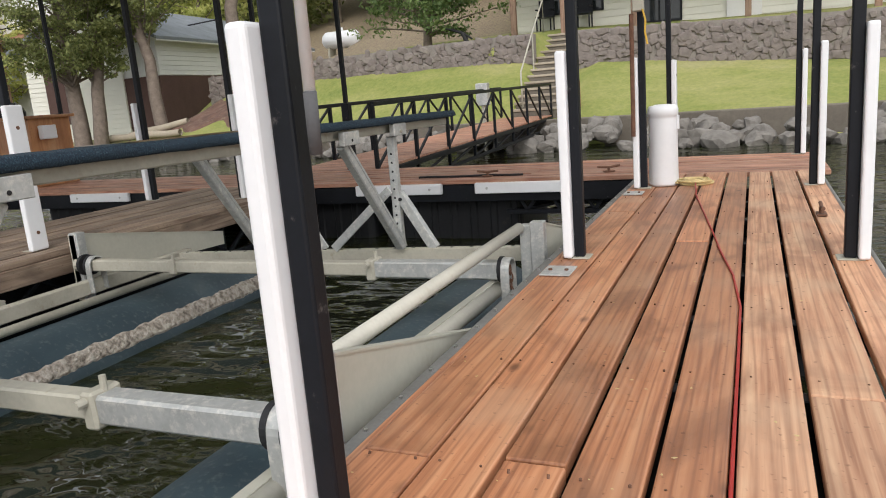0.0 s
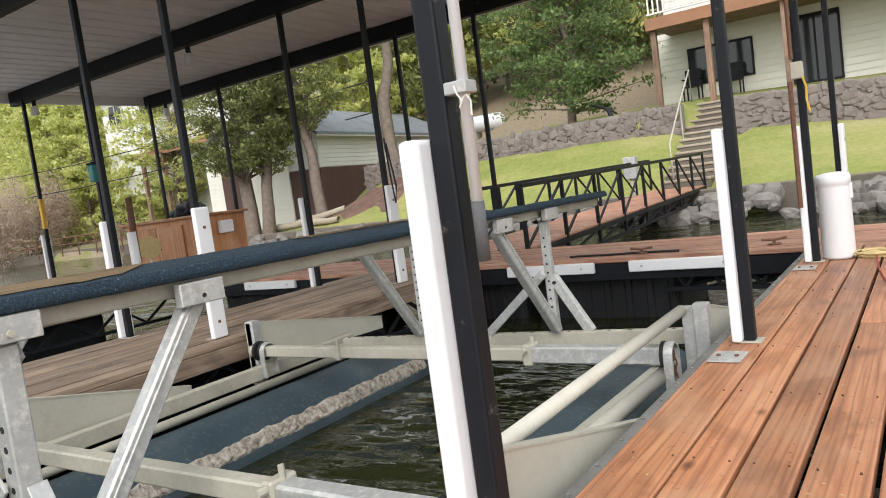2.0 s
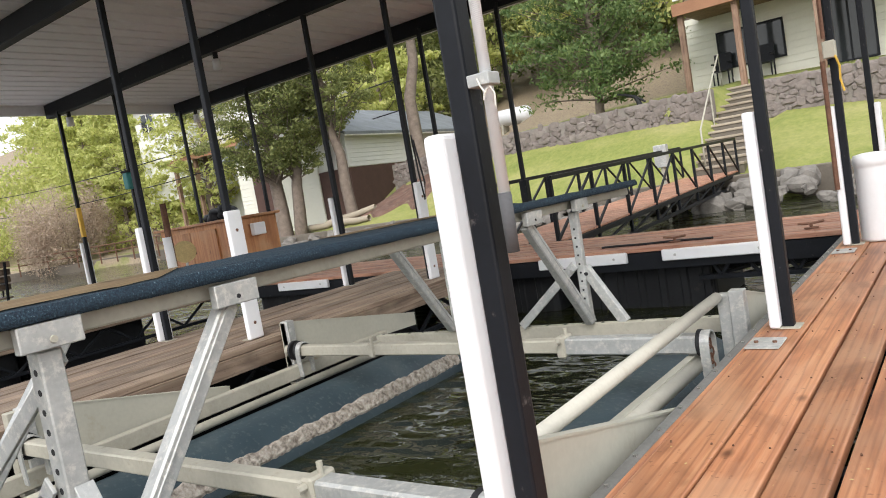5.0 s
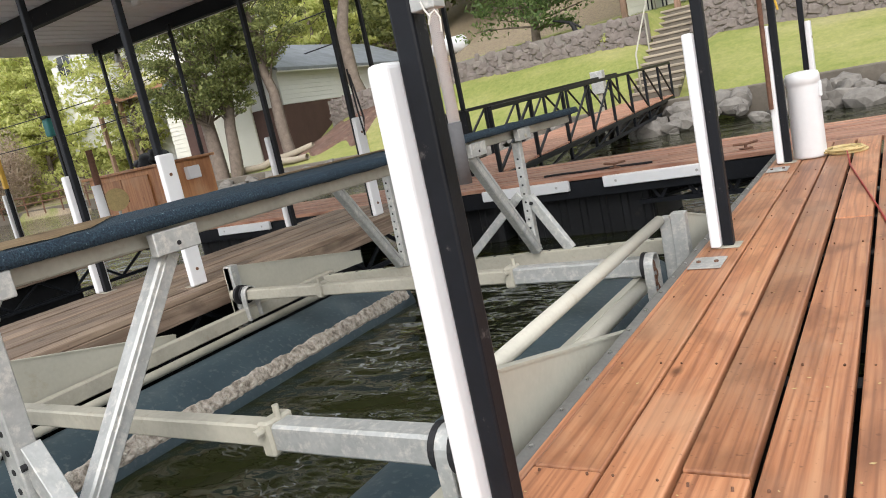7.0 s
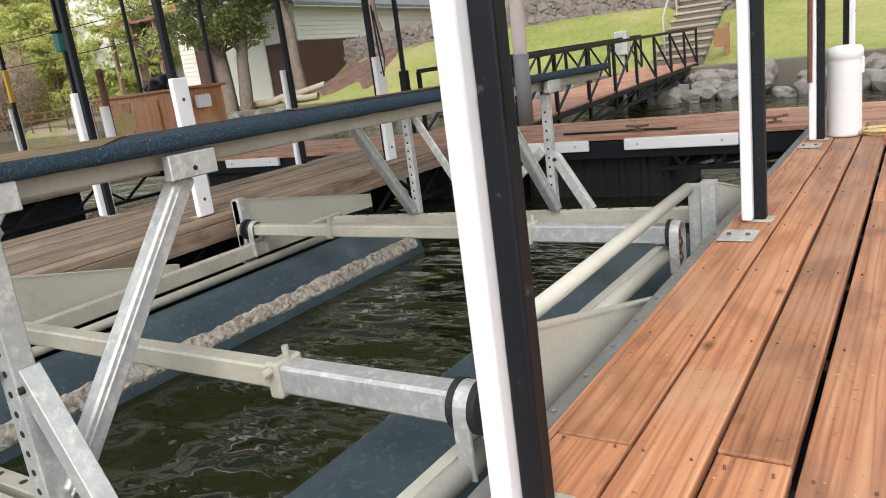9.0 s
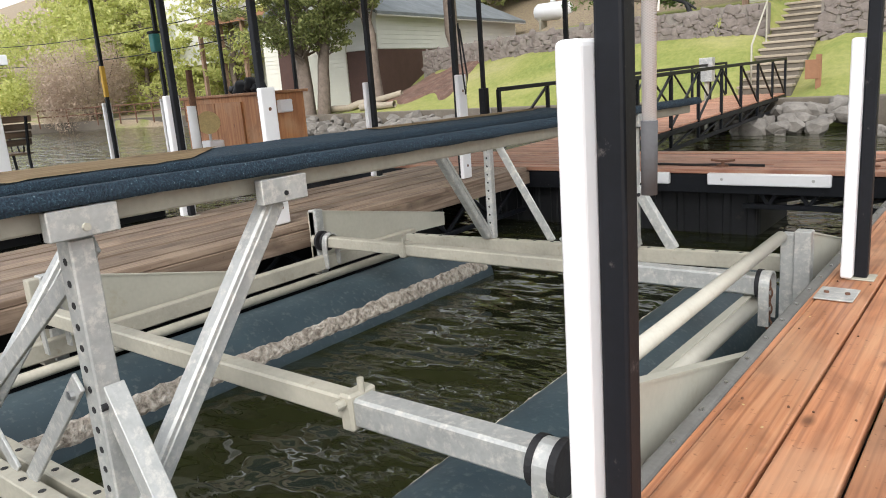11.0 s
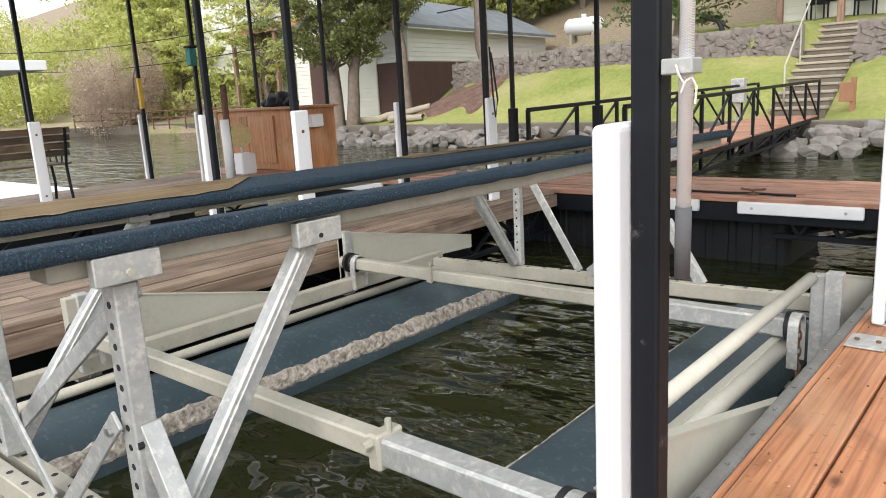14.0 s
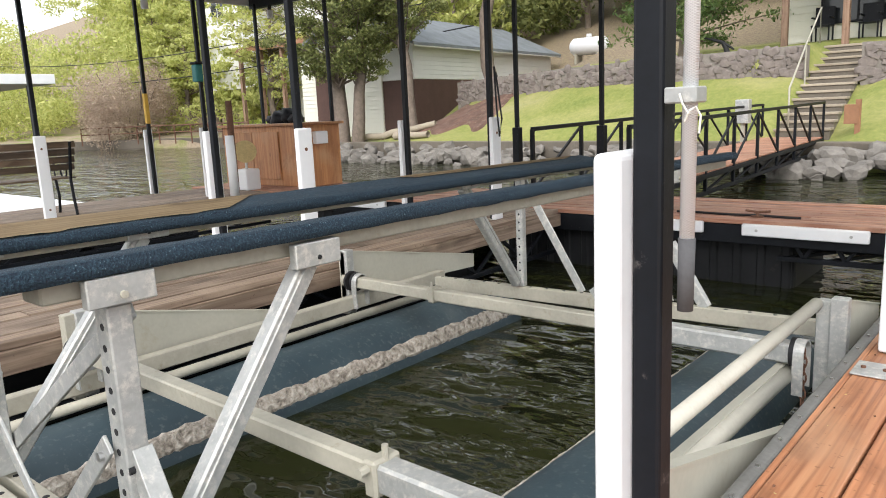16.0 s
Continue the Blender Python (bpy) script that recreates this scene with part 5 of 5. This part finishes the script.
gz = height(-18.0, 29.5)
gas = thing("propane_tank", "white horizontal gas tank on short legs on the hillside", "gas tank", at=(-18.0, 29.5, gz))
own = bmesh.new()
for x, r in ((-1.0, 0.12), (-0.92, 0.32), (-0.78, 0.42), (0.78, 0.42), (0.92, 0.32), (1.0, 0.12)):
    ring = [own.verts.new((x, r * math.cos(k * math.pi / 10), 0.75 + r * math.sin(k * math.pi / 10))) for k in range(20)]
    if x > -1:
        for k in range(20):
            own.faces.new((last[k], last[(k + 1) % 20], ring[(k + 1) % 20], ring[k]))
    else:
        own.faces.new(ring[::-1])
    last = ring
own.faces.new(last)
part("vessel", own, "plastic_white", gas, smooth=True)
part("dome", rod((0, 0, 1.15), (0, 0, 1.32), 0.14, 0.12, 16), "plastic_white", gas, smooth=True)
for x in (-0.6, 0.6):
    part("leg", box(x - 0.06, x + 0.06, -0.3, 0.3, -0.1, 0.42, 0.01), "galv_old", gas)
drift = thing("driftwood_ornament", "black twisted branch ornament on the terrace", "ornament", at=(-7.25, 18.3, height(-7.25, 18.3) - 0.02))
own = bmesh.new()
limb(own, (0, 0, 0), (-0.15, 0, 0.32), 0.09, 0.06, 3, 4)
limb(own, (-0.13, 0, 0.3), (-0.75, 0.05, 0.5), 0.06, 0.02, 5, 4)
limb(own, (-0.1, 0, 0.28), (0.16, 0, 0.1), 0.05, 0.03, 8, 3)
part("branch", own, "rubber", drift, smooth=True)

# cables and hoses on a post, lake rail on the far bank
hoses = thing("hanging_cable", "loops of black cable hung on the post", "cable")
part("loop", tube_path([(-3.42, 2.09, 1.35), (-3.39, 2.07, 1.0), (-3.36, 2.06, 0.75), (-3.33, 2.06, 0.9), (-3.39, 2.07, 1.3)], 0.008, 6), "rubber", hoses)
for k, (za, zb) in enumerate(((7.2, 6.0), (5.6, 4.6))):
    w = thing("power_line", "sagging dark overhead wire over the cove", "wire", "wires")
    part("strand", tube_path([(-80 + 6 * i, 22 + 0.1 * i, za + (zb - za) * i / 10 - 1.2 * math.sin(math.pi * i / 10)) for i in range(11)], 0.03, 5), "rubber", w)
fence = thing("bank_railing", "rusty pipe railing along the far bank walkway", "railing")
for k in range(12):
    x = -52 + 2.0 * k
    y = lerp_line(x, SHORE) - 0.6
    part("rail_post", rod((x, y, -0.3), (x, y, 0.9), 0.05, n=6), "rust", fence)
    if k < 11:
        y2 = lerp_line(x + 2, SHORE) - 0.6
        for z in (0.45, 0.88):
            part("rail", rod((x, y, z), (x + 2, y2, z), 0.04, n=6), "rust", fence)
# fallen logs and mulch bed below the garage
bed = thing("mulch_bed", "red-brown mulch bed with cut logs", "flower bed", kind="structure")
verts, faces = [], []
nx, ny = 26, 14
for j in range(ny + 1):
    for i in range(nx + 1):
        x, y = -19.6 + 5.2 * i / nx, 16.3 + 2.4 * j / ny + 0.3 * math.sin(i * 0.7)
        e = min(i, nx - i, j, ny - j)
        verts.append((x, y, height(x, y) + (-0.05 if e == 0 else 0.06 + 0.05 * noise.noise((x * 3, y * 3, 1)))))
for j in range(ny):
    for i in range(nx):
        q = j * (nx + 1) + i
        faces.append((q, q + 1, q + nx + 2, q + nx + 1))
me = bpy.data.meshes.new("mulch")
me.from_pydata(verts, [], faces)
me.materials.append(M["soil"])
new("mulch", me).parent = bed
for k, (x, y, dx, dy) in enumerate(((-19.3, 16.4, 2.2, 0.5), (-18.4, 16.1, 1.8, -0.2), (-20.6, 16.5, 1.5, 0.3))):
    lg = thing("cut_log", "pale bare log lying on the bank", "log", "logs")
    own = bmesh.new()
    limb(own, (x, y, height(x, y) + 0.12), (x + dx, y + dy, height(x + dx, y + dy) + 0.12), 0.14, 0.11, k, 5)
    part("trunk", own, "path", lg, smooth=True)

# chain hanging at the lift arm, and a strap on the canister's post
chain = thing("lift_chain", "short rusty chain hanging from the lift arm", "chain", at=(-0.3, -0.03, -0.06))
for k in range(7):
    z = -0.035 * k
    pts = [(0.012 * math.cos(a) * (1 if k % 2 else 0.1), 0.012 * math.cos(a) * (0.1 if k % 2 else 1), z + 0.025 * math.sin(a)) for a in [i * 0.5236 for i in range(13)]]
    part("link", tube_path(pts, 0.004, 5), "rust", chain)
# bark chips and leaf litter scattered on the near boards
litter = bmesh.new()
rnd = random.Random(77)
for k in range(160):
    x, y = rnd.uniform(-0.05, 1.15), rnd.uniform(-2.4, 2.6)
    if any(a + 0.01 < x < b - 0.01 for a, b in EDGES):
        r = rnd.uniform(0.003, 0.008)
        t = rnd.uniform(0, 6.28)
        v = [litter.verts.new((x + r * q * math.cos(t + p), y + r * q * math.sin(t + p), 0.0045 + 0.001 * q)) for p, q in ((0, 1.0), (1.9, 0.5), (3.14, 1.0), (4.6, 0.6))]
        litter.faces.new(v)
tagged(part("leaf_litter", litter, "straw"), "tiny tan leaf scraps scattered on the boards", "debris", kind="stuff")
